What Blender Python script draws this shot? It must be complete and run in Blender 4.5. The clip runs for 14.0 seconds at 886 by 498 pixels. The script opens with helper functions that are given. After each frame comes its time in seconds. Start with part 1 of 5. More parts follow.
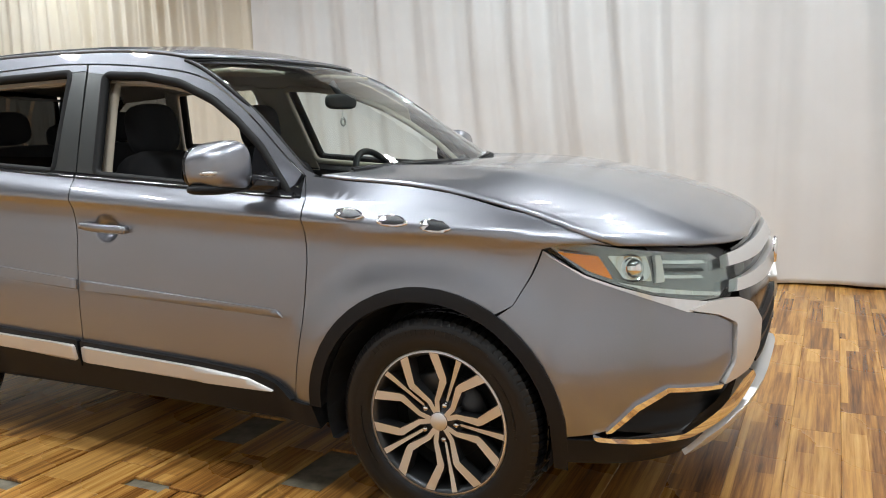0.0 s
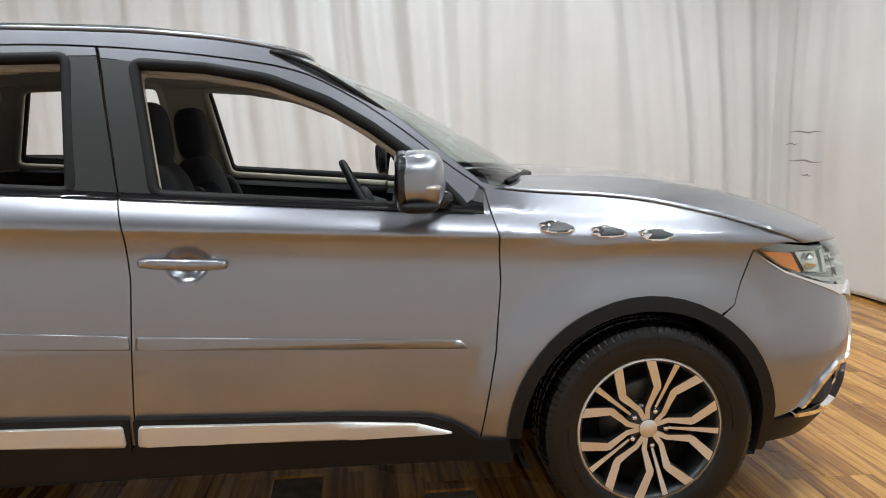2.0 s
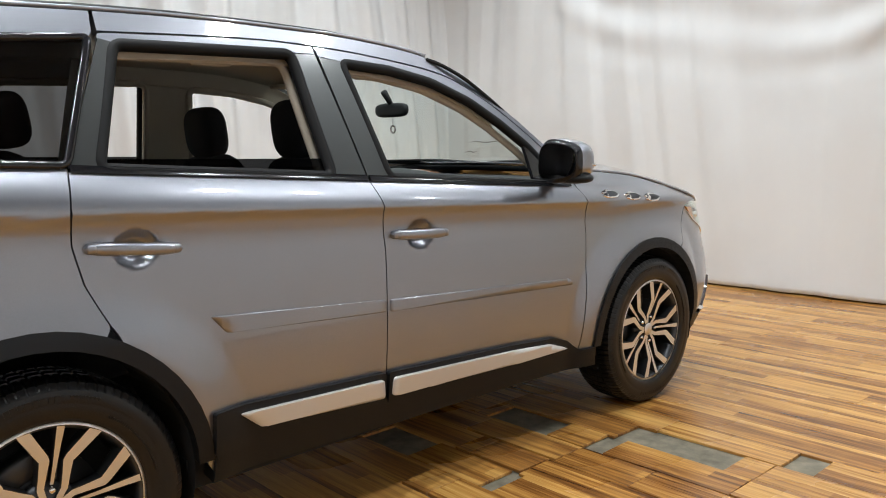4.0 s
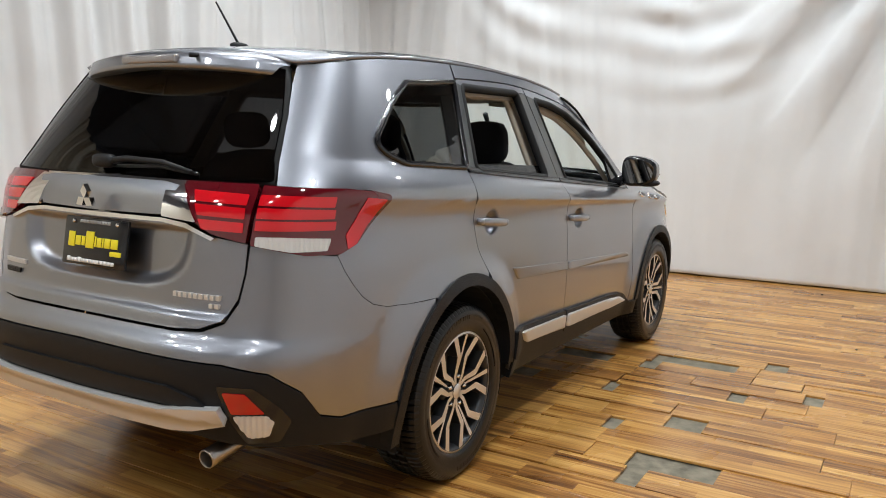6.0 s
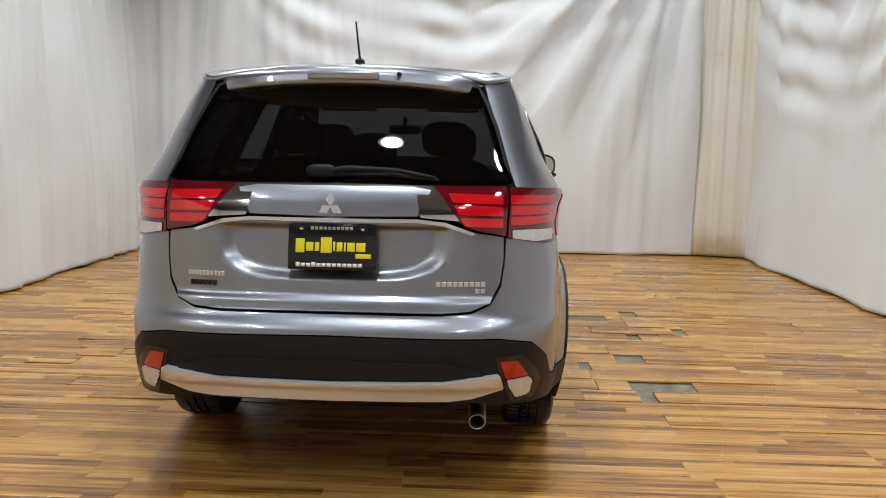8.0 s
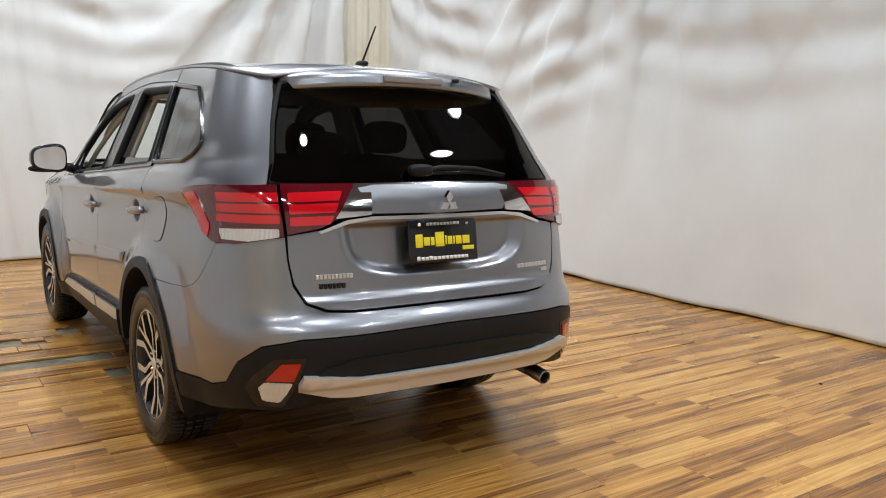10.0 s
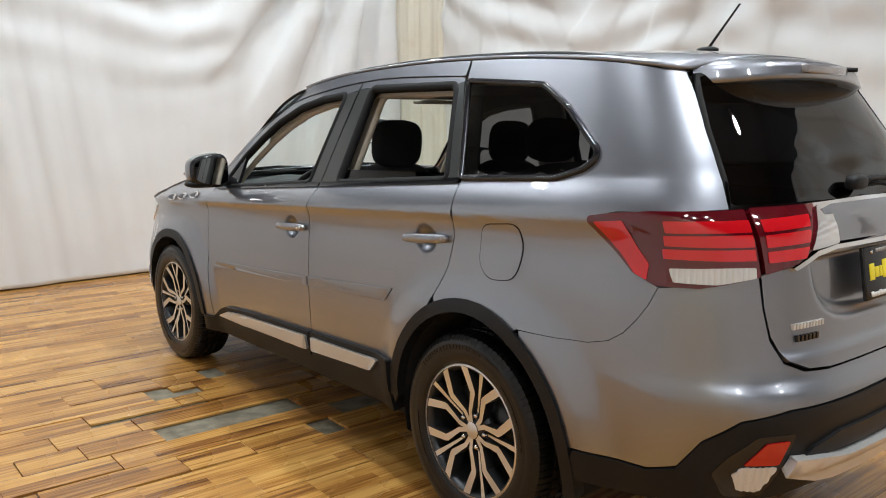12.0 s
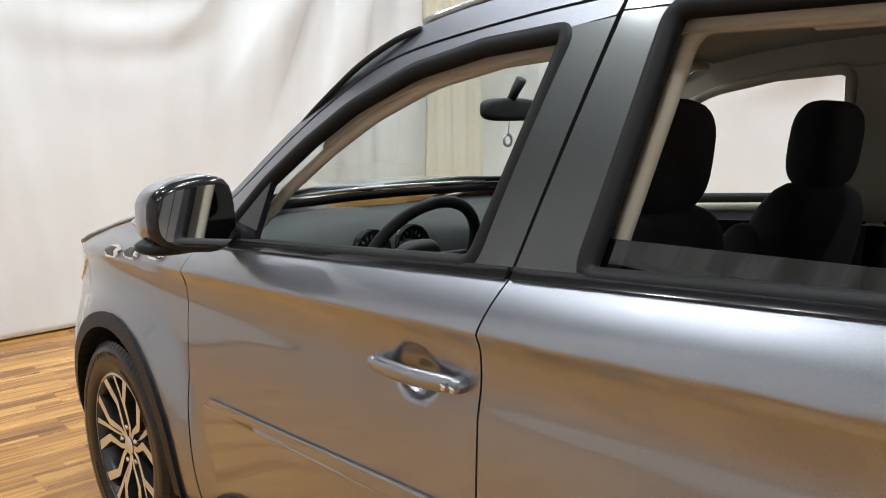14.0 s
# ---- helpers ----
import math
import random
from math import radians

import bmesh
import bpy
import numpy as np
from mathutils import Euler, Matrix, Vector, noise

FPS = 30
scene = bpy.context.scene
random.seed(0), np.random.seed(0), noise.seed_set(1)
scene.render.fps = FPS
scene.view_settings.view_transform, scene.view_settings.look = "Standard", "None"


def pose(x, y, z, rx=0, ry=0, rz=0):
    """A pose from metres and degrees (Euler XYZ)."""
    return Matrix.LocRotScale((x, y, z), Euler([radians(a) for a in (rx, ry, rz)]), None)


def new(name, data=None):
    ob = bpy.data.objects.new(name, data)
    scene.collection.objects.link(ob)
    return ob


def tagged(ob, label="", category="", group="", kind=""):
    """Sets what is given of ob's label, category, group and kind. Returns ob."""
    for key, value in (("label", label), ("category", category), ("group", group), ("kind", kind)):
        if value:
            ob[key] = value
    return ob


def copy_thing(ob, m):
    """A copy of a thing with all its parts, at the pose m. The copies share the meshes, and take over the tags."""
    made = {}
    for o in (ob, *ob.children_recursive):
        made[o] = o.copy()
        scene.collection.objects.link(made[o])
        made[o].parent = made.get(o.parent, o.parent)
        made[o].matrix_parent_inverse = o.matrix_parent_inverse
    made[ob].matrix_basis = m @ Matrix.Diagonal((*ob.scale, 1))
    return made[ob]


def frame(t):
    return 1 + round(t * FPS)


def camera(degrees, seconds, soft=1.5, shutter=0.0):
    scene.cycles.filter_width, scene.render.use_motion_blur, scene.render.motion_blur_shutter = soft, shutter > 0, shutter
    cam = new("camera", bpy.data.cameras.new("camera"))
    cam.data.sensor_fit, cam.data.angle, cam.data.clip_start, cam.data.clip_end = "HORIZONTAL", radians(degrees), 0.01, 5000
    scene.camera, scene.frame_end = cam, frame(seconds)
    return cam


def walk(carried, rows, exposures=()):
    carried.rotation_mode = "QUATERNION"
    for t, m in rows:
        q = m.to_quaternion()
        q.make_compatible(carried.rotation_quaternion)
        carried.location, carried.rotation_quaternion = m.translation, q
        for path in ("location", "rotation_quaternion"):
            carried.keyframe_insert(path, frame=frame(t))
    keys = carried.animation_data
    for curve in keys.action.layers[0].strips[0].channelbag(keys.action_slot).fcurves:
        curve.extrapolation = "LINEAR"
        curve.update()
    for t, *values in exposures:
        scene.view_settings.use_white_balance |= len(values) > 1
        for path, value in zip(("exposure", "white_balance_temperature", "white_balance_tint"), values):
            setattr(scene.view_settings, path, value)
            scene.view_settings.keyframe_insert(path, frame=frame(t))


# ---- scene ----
cam = camera(57.88, 14.0, soft=1.0)

# seconds, x, y, z, pitch + 90, roll, yaw
PATH = [
    (0, pose(2.458, -3.028, 1.279, 81.34, 2.13, 25.83)),
    (0.5, pose(2.024, -3.155, 1.291, 81.15, 1.56, 19.13)),
    (1, pose(1.538, -3.255, 1.300, 81.12, 1.29, 12.67)),
    (1.5, pose(1.006, -3.255, 1.318, 81.25, 1.53, 6.05)),
    (2, pose(0.438, -3.225, 1.326, 81.29, 1.21, -6.35)),
    (2.2, pose(0.233, -3.192, 1.327, 81.19, 1.10, -11.76)),
    (2.73, pose(-0.374, -3.140, 1.318, 81.32, 1.11, -23.83)),
    (3.25, pose(-0.996, -3.077, 1.293, 81.63, 1.39, -33.11)),
    (3.77, pose(-1.618, -2.993, 1.274, 81.92, 1.42, -40.10)),
    (4.3, pose(-2.226, -2.879, 1.282, 81.94, 0.62, -45.13)),
    (4.5, pose(-2.463, -2.826, 1.316, 81.57, 0.13, -46.64)),
    (5, pose(-3.000, -2.704, 1.320, 81.69, -1.23, -50.49)),
    (5.5, pose(-3.515, -2.532, 1.350, 81.73, -1.34, -54.66)),
    (6, pose(-4.009, -2.320, 1.344, 81.99, -1.50, -59.61)),
    (6.5, pose(-4.402, -1.977, 1.351, 81.81, -0.16, -66.87)),
    (7, pose(-4.731, -1.546, 1.352, 82.19, 0.39, -74.76)),
    (7.5, pose(-4.969, -1.061, 1.367, 82.43, -0.45, -80.91)),
    (8, pose(-5.123, -0.515, 1.362, 82.01, -0.94, -87.43)),
    (8.2, pose(-5.155, -0.296, 1.353, 81.80, -0.96, -89.89)),
    (8.72, pose(-5.220, 0.303, 1.348, 81.59, -1.31, -98.77)),
    (9.25, pose(-5.150, 0.934, 1.352, 81.73, -1.52, -110.25)),
    (9.78, pose(-4.961, 1.518, 1.363, 81.97, -1.49, -120.99)),
    (10.3, pose(-4.677, 1.981, 1.379, 82.03, -1.12, -127.68)),
    (10.5, pose(-4.558, 2.148, 1.389, 82.26, -0.86, -130.15)),
    (11, pose(-4.237, 2.503, 1.404, 81.89, -0.34, -132.77)),
    (11.5, pose(-3.821, 2.624, 1.404, 81.77, -0.52, -130.47)),
    (12, pose(-3.337, 2.619, 1.409, 81.13, -0.06, -129.33)),
    (12.5, pose(-2.785, 2.462, 1.427, 80.54, 0.57, -128.97)),
    (13, pose(-2.205, 2.268, 1.442, 79.73, 1.64, -130.54)),
    (13.5, pose(-1.644, 1.970, 1.427, 79.96, 0.94, -131.27)),
    (14, pose(-1.115, 1.725, 1.404, 80.16, 0.08, -132.21)),
]
walk(cam, PATH, [(0, 0.06), (5.5, 0.04), (6.6, -0.08), (8.5, -0.15), (10.5, 0.0), (12.5, 0.06), (13.5, 0.18), (14, 0.25)])

# ---- world and lamps ----
world = bpy.data.worlds.new("world")
scene.world = world
world.use_nodes = True
world.node_tree.nodes["Background"].inputs["Color"].default_value = (0.9, 0.93, 1.0, 1)
world.node_tree.nodes["Background"].inputs["Strength"].default_value = 0.05
CEIL = 4.3
LAMPS = [(-3.4, 0.1, 1.0), (3.5, -2.8, 0.45)]  # x, y, share of the full power
for _x, _y in ((-3.3, -2.3), (-5.0, 3.0), (-0.9, -1.4), (-0.9, 1.4), (-0.7, 0.0), (1.5, -2.2), (1.5, 2.2), (3.0, -0.9), (3.0, 1.1), (-5.8, -1.6), (-5.8, 1.8)):
    LAMPS += [(_x - 0.42, _y, 0.5), (_x + 0.42, _y, 0.5)]
LAMP_WATTS = 31.5

# ---- materials ----
def material(name, color, rough=0.5, metal=0.0, **more):
    m = bpy.data.materials.new(name)
    m.use_nodes = True
    b = m.node_tree.nodes["Principled BSDF"]
    b.inputs["Base Color"].default_value = (*color, 1)
    b.inputs["Roughness"].default_value = rough
    b.inputs["Metallic"].default_value = metal
    for k, v in more.items():
        b.inputs[k.replace("_", " ")].default_value = v
    return m


def node(m, kind, at=None, **vals):
    n = m.node_tree.nodes.new(kind)
    for k, v in vals.items():
        n.inputs[k.replace("_", " ")].default_value = v
    return n


def join(m, a, out, b, inp):
    m.node_tree.links.new(a.outputs[out], b.inputs[inp])


def ramp(m, src, out, stops):
    r = m.node_tree.nodes.new("ShaderNodeValToRGB")
    while len(r.color_ramp.elements) < len(stops):
        r.color_ramp.elements.new(0.5)
    for e, (p, c) in zip(r.color_ramp.elements, stops):
        e.position = p
        e.color = (*c, 1)
    join(m, src, out, r, "Fac")
    return r


def coords(m, scale=(1, 1, 1), which="Object"):
    tc = m.node_tree.nodes.new("ShaderNodeTexCoord")
    mp = m.node_tree.nodes.new("ShaderNodeMapping")
    mp.inputs["Scale"].default_value = scale
    join(m, tc, which, mp, "Vector")
    return mp


def noise_tex(m, vec, scale, detail=4, rough=0.55):
    n = node(m, "ShaderNodeTexNoise", Scale=scale, Detail=detail, Roughness=rough)
    if vec:
        join(m, vec, "Vector", n, "Vector")
    return n


def bump(m, src, out, strength, dist=0.01):
    b = node(m, "ShaderNodeBump", Strength=strength, Distance=dist)
    join(m, src, out, b, "Height")
    join(m, b, "Normal", m.node_tree.nodes["Principled BSDF"], "Normal")
    return b


def bsdf(m):
    return m.node_tree.nodes["Principled BSDF"]


# grey metallic lacquer with a fine flake and a clear coat
PAINT = material("grey_metallic_paint", (0.27, 0.275, 0.305), 0.35, 1.0, Coat_Weight=1.0, Coat_Roughness=0.015, Coat_IOR=1.7)
_v = coords(PAINT)
_n = noise_tex(PAINT, _v, 900, 2)
join(PAINT, ramp(PAINT, _n, "Fac", [(0.3, (0.235, 0.242, 0.272)), (0.7, (0.325, 0.334, 0.372))]), "Color", bsdf(PAINT), "Base Color")
_n2 = noise_tex(PAINT, _v, 2.5, 3)
join(PAINT, ramp(PAINT, _n2, "Fac", [(0.3, (0.35,) * 3), (0.7, (0.39,) * 3)]), "Color", bsdf(PAINT), "Roughness")

BLACK_PLASTIC = material("black_textured_plastic", (0.009, 0.0095, 0.011), 0.45, Specular_IOR_Level=0.25)
bump(BLACK_PLASTIC, noise_tex(BLACK_PLASTIC, coords(BLACK_PLASTIC), 700, 2), "Fac", 0.25, 0.002)
GLOSS_BLACK = material("gloss_black", (0.012, 0.012, 0.014), 0.12)
PILLAR_BLACK = material("satin_black_film", (0.07, 0.075, 0.075), 0.36, 0.7, Coat_Weight=0.6, Coat_Roughness=0.15)
RUBBER = material("rubber", (0.006, 0.0062, 0.007), 0.30, Specular_IOR_Level=0.4)
bump(RUBBER, noise_tex(RUBBER, coords(RUBBER), 160, 4), "Fac", 0.2, 0.003)
SEAL = material("black_seal_rubber", (0.006, 0.006, 0.0065), 0.62, Specular_IOR_Level=0.25)
VOID = material("dark_cavity", (0.008, 0.008, 0.009), 0.9)
CHROME = material("chrome", (0.86, 0.86, 0.87), 0.07, 1.0)
SILVER = material("brushed_silver_trim", (0.68, 0.67, 0.66), 0.32, 0.45)
MACHINED = material("machined_alloy", (0.80, 0.80, 0.80), 0.42, 1.0)
bump(MACHINED, noise_tex(MACHINED, coords(MACHINED), 300, 3), "Fac", 0.05, 0.001)
ALLOY_DARK = material("dark_grey_alloy", (0.06, 0.063, 0.068), 0.35, 0.7)
RED_LENS = material("red_lens", (0.62, 0.006, 0.014), 0.06, 0.0, Coat_Weight=1.0, Coat_Roughness=0.02)
RED_DARK = material("dark_red_lens", (0.10, 0.003, 0.008), 0.06, 0.0, Coat_Weight=1.0, Coat_Roughness=0.02)
RED_BRIGHT = material("bright_red_reflector", (0.46, 0.002, 0.006), 0.15, 0.0, Coat_Weight=1.0)
CLEAR_LENS = material("clear_ribbed_lens", (0.72, 0.71, 0.70), 0.16, 0.7, Coat_Weight=1.0)
BRAKE_LENS = material("grey_brake_lens", (0.30, 0.29, 0.30), 0.15, 0.3, Coat_Weight=1.0)
WHITE_LENS = material("white_ribbed_lens", (0.66, 0.65, 0.64), 0.10, 0.2, Coat_Weight=1.0)
STEEL = material("exhaust_steel", (0.42, 0.40, 0.38), 0.28, 1.0)
LAMP_BOWL = material("headlamp_bowl", (0.34, 0.35, 0.36), 0.22, 0.85)
AMBER = material("amber_lens", (0.85, 0.24, 0.02), 0.12, 0.0, Coat_Weight=1.0)
CLOTH = material("black_seat_cloth", (0.012, 0.012, 0.014), 0.95)
bump(CLOTH, noise_tex(CLOTH, coords(CLOTH), 350, 3), "Fac", 0.4, 0.003)
TRIM_DARK = material("dark_dash_plastic", (0.011, 0.011, 0.013), 0.6)
bump(TRIM_DARK, noise_tex(TRIM_DARK, coords(TRIM_DARK), 500, 2), "Fac", 0.2, 0.002)
BEIGE = material("beige_headliner", (0.5, 0.45, 0.37), 0.85)
bump(BEIGE, noise_tex(BEIGE, coords(BEIGE), 250, 3), "Fac", 0.2, 0.002)
MIRROR = material("mirror_glass", (0.9, 0.9, 0.9), 0.01, 1.0)
YELLOW = material("yellow_print", (0.85, 0.72, 0.02), 0.4)
PLATE_GREY = material("grey_print", (0.4, 0.4, 0.4), 0.4)
WHITE_PRINT = material("white_print", (0.85, 0.85, 0.85), 0.4)


def glass(name, tint):
    """Thin pane: tinted see-through with a Fresnel gloss."""
    m = bpy.data.materials.new(name)
    m.use_nodes = True
    nt = m.node_tree
    nt.nodes.remove(nt.nodes["Principled BSDF"])
    tr = nt.nodes.new("ShaderNodeBsdfTransparent")
    tr.inputs["Color"].default_value = (*tint, 1)
    gl = nt.nodes.new("ShaderNodeBsdfGlossy")
    gl.inputs["Roughness"].default_value = 0.01
    gl.inputs["Color"].default_value = (1, 1, 1, 1)
    lw = nt.nodes.new("ShaderNodeLayerWeight")
    lw.inputs["Blend"].default_value = 0.5
    pw = nt.nodes.new("ShaderNodeMath")
    pw.operation = "POWER"
    pw.inputs[1].default_value = 5.0
    nt.links.new(lw.outputs["Facing"], pw.inputs[0])
    fr = nt.nodes.new("ShaderNodeMath")
    fr.operation = "MULTIPLY_ADD"
    nt.links.new(pw.outputs[0], fr.inputs[0])
    fr.inputs[1].default_value, fr.inputs[2].default_value = 0.9, 0.05
    mx = nt.nodes.new("ShaderNodeMixShader")
    nt.links.new(fr.outputs[0], mx.inputs[0])
    nt.links.new(tr.outputs[0], mx.inputs[1])
    nt.links.new(gl.outputs[0], mx.inputs[2])
    nt.links.new(mx.outputs[0], nt.nodes["Material Output"].inputs["Surface"])
    return m


GLASS = glass("pale_green_glass", (0.86, 0.93, 0.9))
PRIVACY = glass("privacy_glass", (0.036, 0.038, 0.040))
QUARTER_GLASS = glass("quarter_privacy_glass", (0.15, 0.155, 0.16))

# white sheet cloth, with faint stains
SHEET = material("white_sheet_cloth", (0.74, 0.735, 0.72), 0.9)
_v = coords(SHEET)
_a = noise_tex(SHEET, _v, 0.7, 5)
join(SHEET, ramp(SHEET, _a, "Fac", [(0.3, (0.655, 0.66, 0.66)), (0.55, (0.725, 0.74, 0.748)), (0.8, (0.75, 0.765, 0.775))]), "Color", bsdf(SHEET), "Base Color")
bump(SHEET, noise_tex(SHEET, _v, 220, 3), "Fac", 0.15, 0.002)
CREAM = material("cream_sheet_cloth", (0.72, 0.68, 0.58), 0.9)
_v = coords(CREAM)
_a = noise_tex(CREAM, _v, 1.2, 5)
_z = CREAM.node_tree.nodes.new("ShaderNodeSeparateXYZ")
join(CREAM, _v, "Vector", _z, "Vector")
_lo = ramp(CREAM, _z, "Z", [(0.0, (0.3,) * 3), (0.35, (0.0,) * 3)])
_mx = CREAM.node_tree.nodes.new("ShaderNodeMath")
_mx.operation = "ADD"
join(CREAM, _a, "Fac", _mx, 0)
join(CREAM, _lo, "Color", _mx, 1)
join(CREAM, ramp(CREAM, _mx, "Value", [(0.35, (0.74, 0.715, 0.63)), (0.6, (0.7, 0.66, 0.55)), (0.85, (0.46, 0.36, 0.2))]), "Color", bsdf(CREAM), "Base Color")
CONCRETE = material("grey_concrete", (0.3, 0.3, 0.27), 0.9)
_v = coords(CONCRETE)
_a = noise_tex(CONCRETE, _v, 14, 6)
join(CONCRETE, ramp(CONCRETE, _a, "Fac", [(0.3, (0.12, 0.105, 0.075)), (0.7, (0.29, 0.255, 0.185))]), "Color", bsdf(CONCRETE), "Base Color")
bump(CONCRETE, _a, "Fac", 0.4, 0.004)
CEIL_PAINT = material("ceiling_paint", (0.13, 0.135, 0.17), 0.9)
bump(CEIL_PAINT, noise_tex(CEIL_PAINT, coords(CEIL_PAINT), 30, 4), "Fac", 0.2, 0.004)

# laminate: narrow printed strips along each plank, each plank of its own tone
WOOD = material("wood_laminate", (0.35, 0.17, 0.06), 0.3, 0.0)
_tc = coords(WOOD)
_oi = WOOD.node_tree.nodes.new("ShaderNodeObjectInfo")
_shift = WOOD.node_tree.nodes.new("ShaderNodeVectorMath")
_shift.operation = "MULTIPLY_ADD"
_shift.inputs[1].default_value = (31.17, 57.3, 0)
join(WOOD, _oi, "Random", _shift, 0)
join(WOOD, _tc, "Vector", _shift, 2)
_sep = WOOD.node_tree.nodes.new("ShaderNodeSeparateXYZ")
join(WOOD, _tc, "Vector", _sep, "Vector")
_rnd = WOOD.node_tree.nodes.new("ShaderNodeMath")
_rnd.operation = "MULTIPLY"
_rnd.inputs[1].default_value = 977.0
join(WOOD, _oi, "Random", _rnd, 0)


def calc(m, op, a, b):
    n = m.node_tree.nodes.new("ShaderNodeMath")
    n.operation = op
    for i, v in enumerate((a, b)):
        if isinstance(v, (int, float)):
            n.inputs[i].default_value = v
        else:
            m.node_tree.links.new(v, n.inputs[i])
    return n.outputs[0]


_sx = calc(WOOD, "FLOOR", calc(WOOD, "DIVIDE", calc(WOOD, "ADD", _sep.outputs["X"], 20.0 * 0.0935), 0.0623333), 0.0)
_sy = calc(WOOD, "FLOOR", calc(WOOD, "ADD", calc(WOOD, "DIVIDE", _sep.outputs["Y"], 1.4), calc(WOOD, "MULTIPLY", _sx, 0.37)), 0.0)
_cmb = WOOD.node_tree.nodes.new("ShaderNodeCombineXYZ")
WOOD.node_tree.links.new(_sx, _cmb.inputs[0])
WOOD.node_tree.links.new(_sy, _cmb.inputs[1])
WOOD.node_tree.links.new(_rnd.outputs[0], _cmb.inputs[2])
_wn = WOOD.node_tree.nodes.new("ShaderNodeTexWhiteNoise")
join(WOOD, _cmb, "Vector", _wn, "Vector")
_g = node(WOOD, "ShaderNodeMapping", Scale=(17, 0.6, 1))
join(WOOD, _shift, 0, _g, "Vector")
_grain = noise_tex(WOOD, _g, 3.0, 6, 0.62)
_fac = calc(WOOD, "ADD", calc(WOOD, "MULTIPLY", _wn.outputs["Value"], 0.24), calc(WOOD, "MULTIPLY", _grain.outputs["Fac"], 0.80))
_cr = WOOD.node_tree.nodes.new("ShaderNodeValToRGB")
for _p, _c in ((0.30, (0.085, 0.029, 0.007)), (0.44, (0.285, 0.118, 0.026)), (0.56, (0.50, 0.245, 0.058)), (0.74, (0.70, 0.41, 0.125))):
    _e = _cr.color_ramp.elements.new(_p)
    _e.color = (*_c, 1)
_cr.color_ramp.elements.remove(_cr.color_ramp.elements[0])
_cr.color_ramp.elements.remove(_cr.color_ramp.elements[-1])
WOOD.node_tree.links.new(_fac, _cr.inputs["Fac"])
join(WOOD, _cr, "Color", bsdf(WOOD), "Base Color")
_fl = noise_tex(WOOD, coords(WOOD), 1.3, 4)
join(WOOD, ramp(WOOD, _fl, "Fac", [(0.3, (0.22,) * 3), (0.75, (0.36,) * 3)]), "Color", bsdf(WOOD), "Roughness")
bump(WOOD, _grain, "Fac", 0.05, 0.002)

# ---- helpers for meshes ----
def link_mesh(name, bm, mat, parent=None, label="", smooth=True):
    me = bpy.data.meshes.new(name)
    bm.to_mesh(me)
    bm.free()
    me.materials.append(mat)
    if smooth:
        me.polygons.foreach_set("use_smooth", [True] * len(me.polygons))
    ob = new(name, me)
    if parent is not None:
        ob.parent = parent
    if label:
        ob["label"] = label
    return ob


def part(name, bm, mat, parent, label="", smooth=True):
    return link_mesh(name, bm, mat, parent, label, smooth)


def box_into(bm, x0, x1, y0, y1, z0, z1, bev=0.0):
    r = bmesh.ops.create_cube(bm, size=1)
    vs = r["verts"]
    for v in vs:
        v.co = Vector((x0 + (v.co.x + 0.5) * (x1 - x0), y0 + (v.co.y + 0.5) * (y1 - y0), z0 + (v.co.z + 0.5) * (z1 - z0)))
    if bev > 0:
        es = list({e for v in vs for e in v.link_edges})
        bmesh.ops.bevel(bm, geom=es, offset=bev, segments=2, affect="EDGES", profile=0.5)
    return vs


def boxes(*specs, bev=0.0):
    bm = bmesh.new()
    for s in specs:
        box_into(bm, *s, bev=bev)
    return bm


# ---- room ----
# floor slab under the laminate
floor = tagged(link_mesh("floor", boxes((-8.2, 4.9, -4.4, 4.2, -0.2, -0.012)), CONCRETE, smooth=False),
               "wood laminate planks, some missing, over grey concrete", "floor", kind="structure")
tagged(link_mesh("ceiling", boxes((-8.2, 4.9, -4.4, 4.2, CEIL, CEIL + 0.15)), CEIL_PAINT, smooth=False),
       "plain pale ceiling with round lamps", "ceiling", kind="structure")
WALL_PAINT = material("wall_paint", (0.13, 0.135, 0.16), 0.9)
bump(WALL_PAINT, noise_tex(WALL_PAINT, coords(WALL_PAINT), 40, 4), "Fac", 0.2, 0.003)
for nm, s in (("wall_front", (4.75, 4.95, -4.4, 4.2)), ("wall_back", (-8.35, -8.15, -4.4, 4.2)),
              ("wall_side_a", (-8.15, 4.75, 3.95, 4.15)), ("wall_side_b", (-8.15, 4.75, -4.35, -4.15))):
    tagged(link_mesh(nm, boxes((*s, -0.1, CEIL)), WALL_PAINT, smooth=False), "plain dark grey painted wall above white sheets", "wall", kind="structure")


SHEET_TOP = 3.35


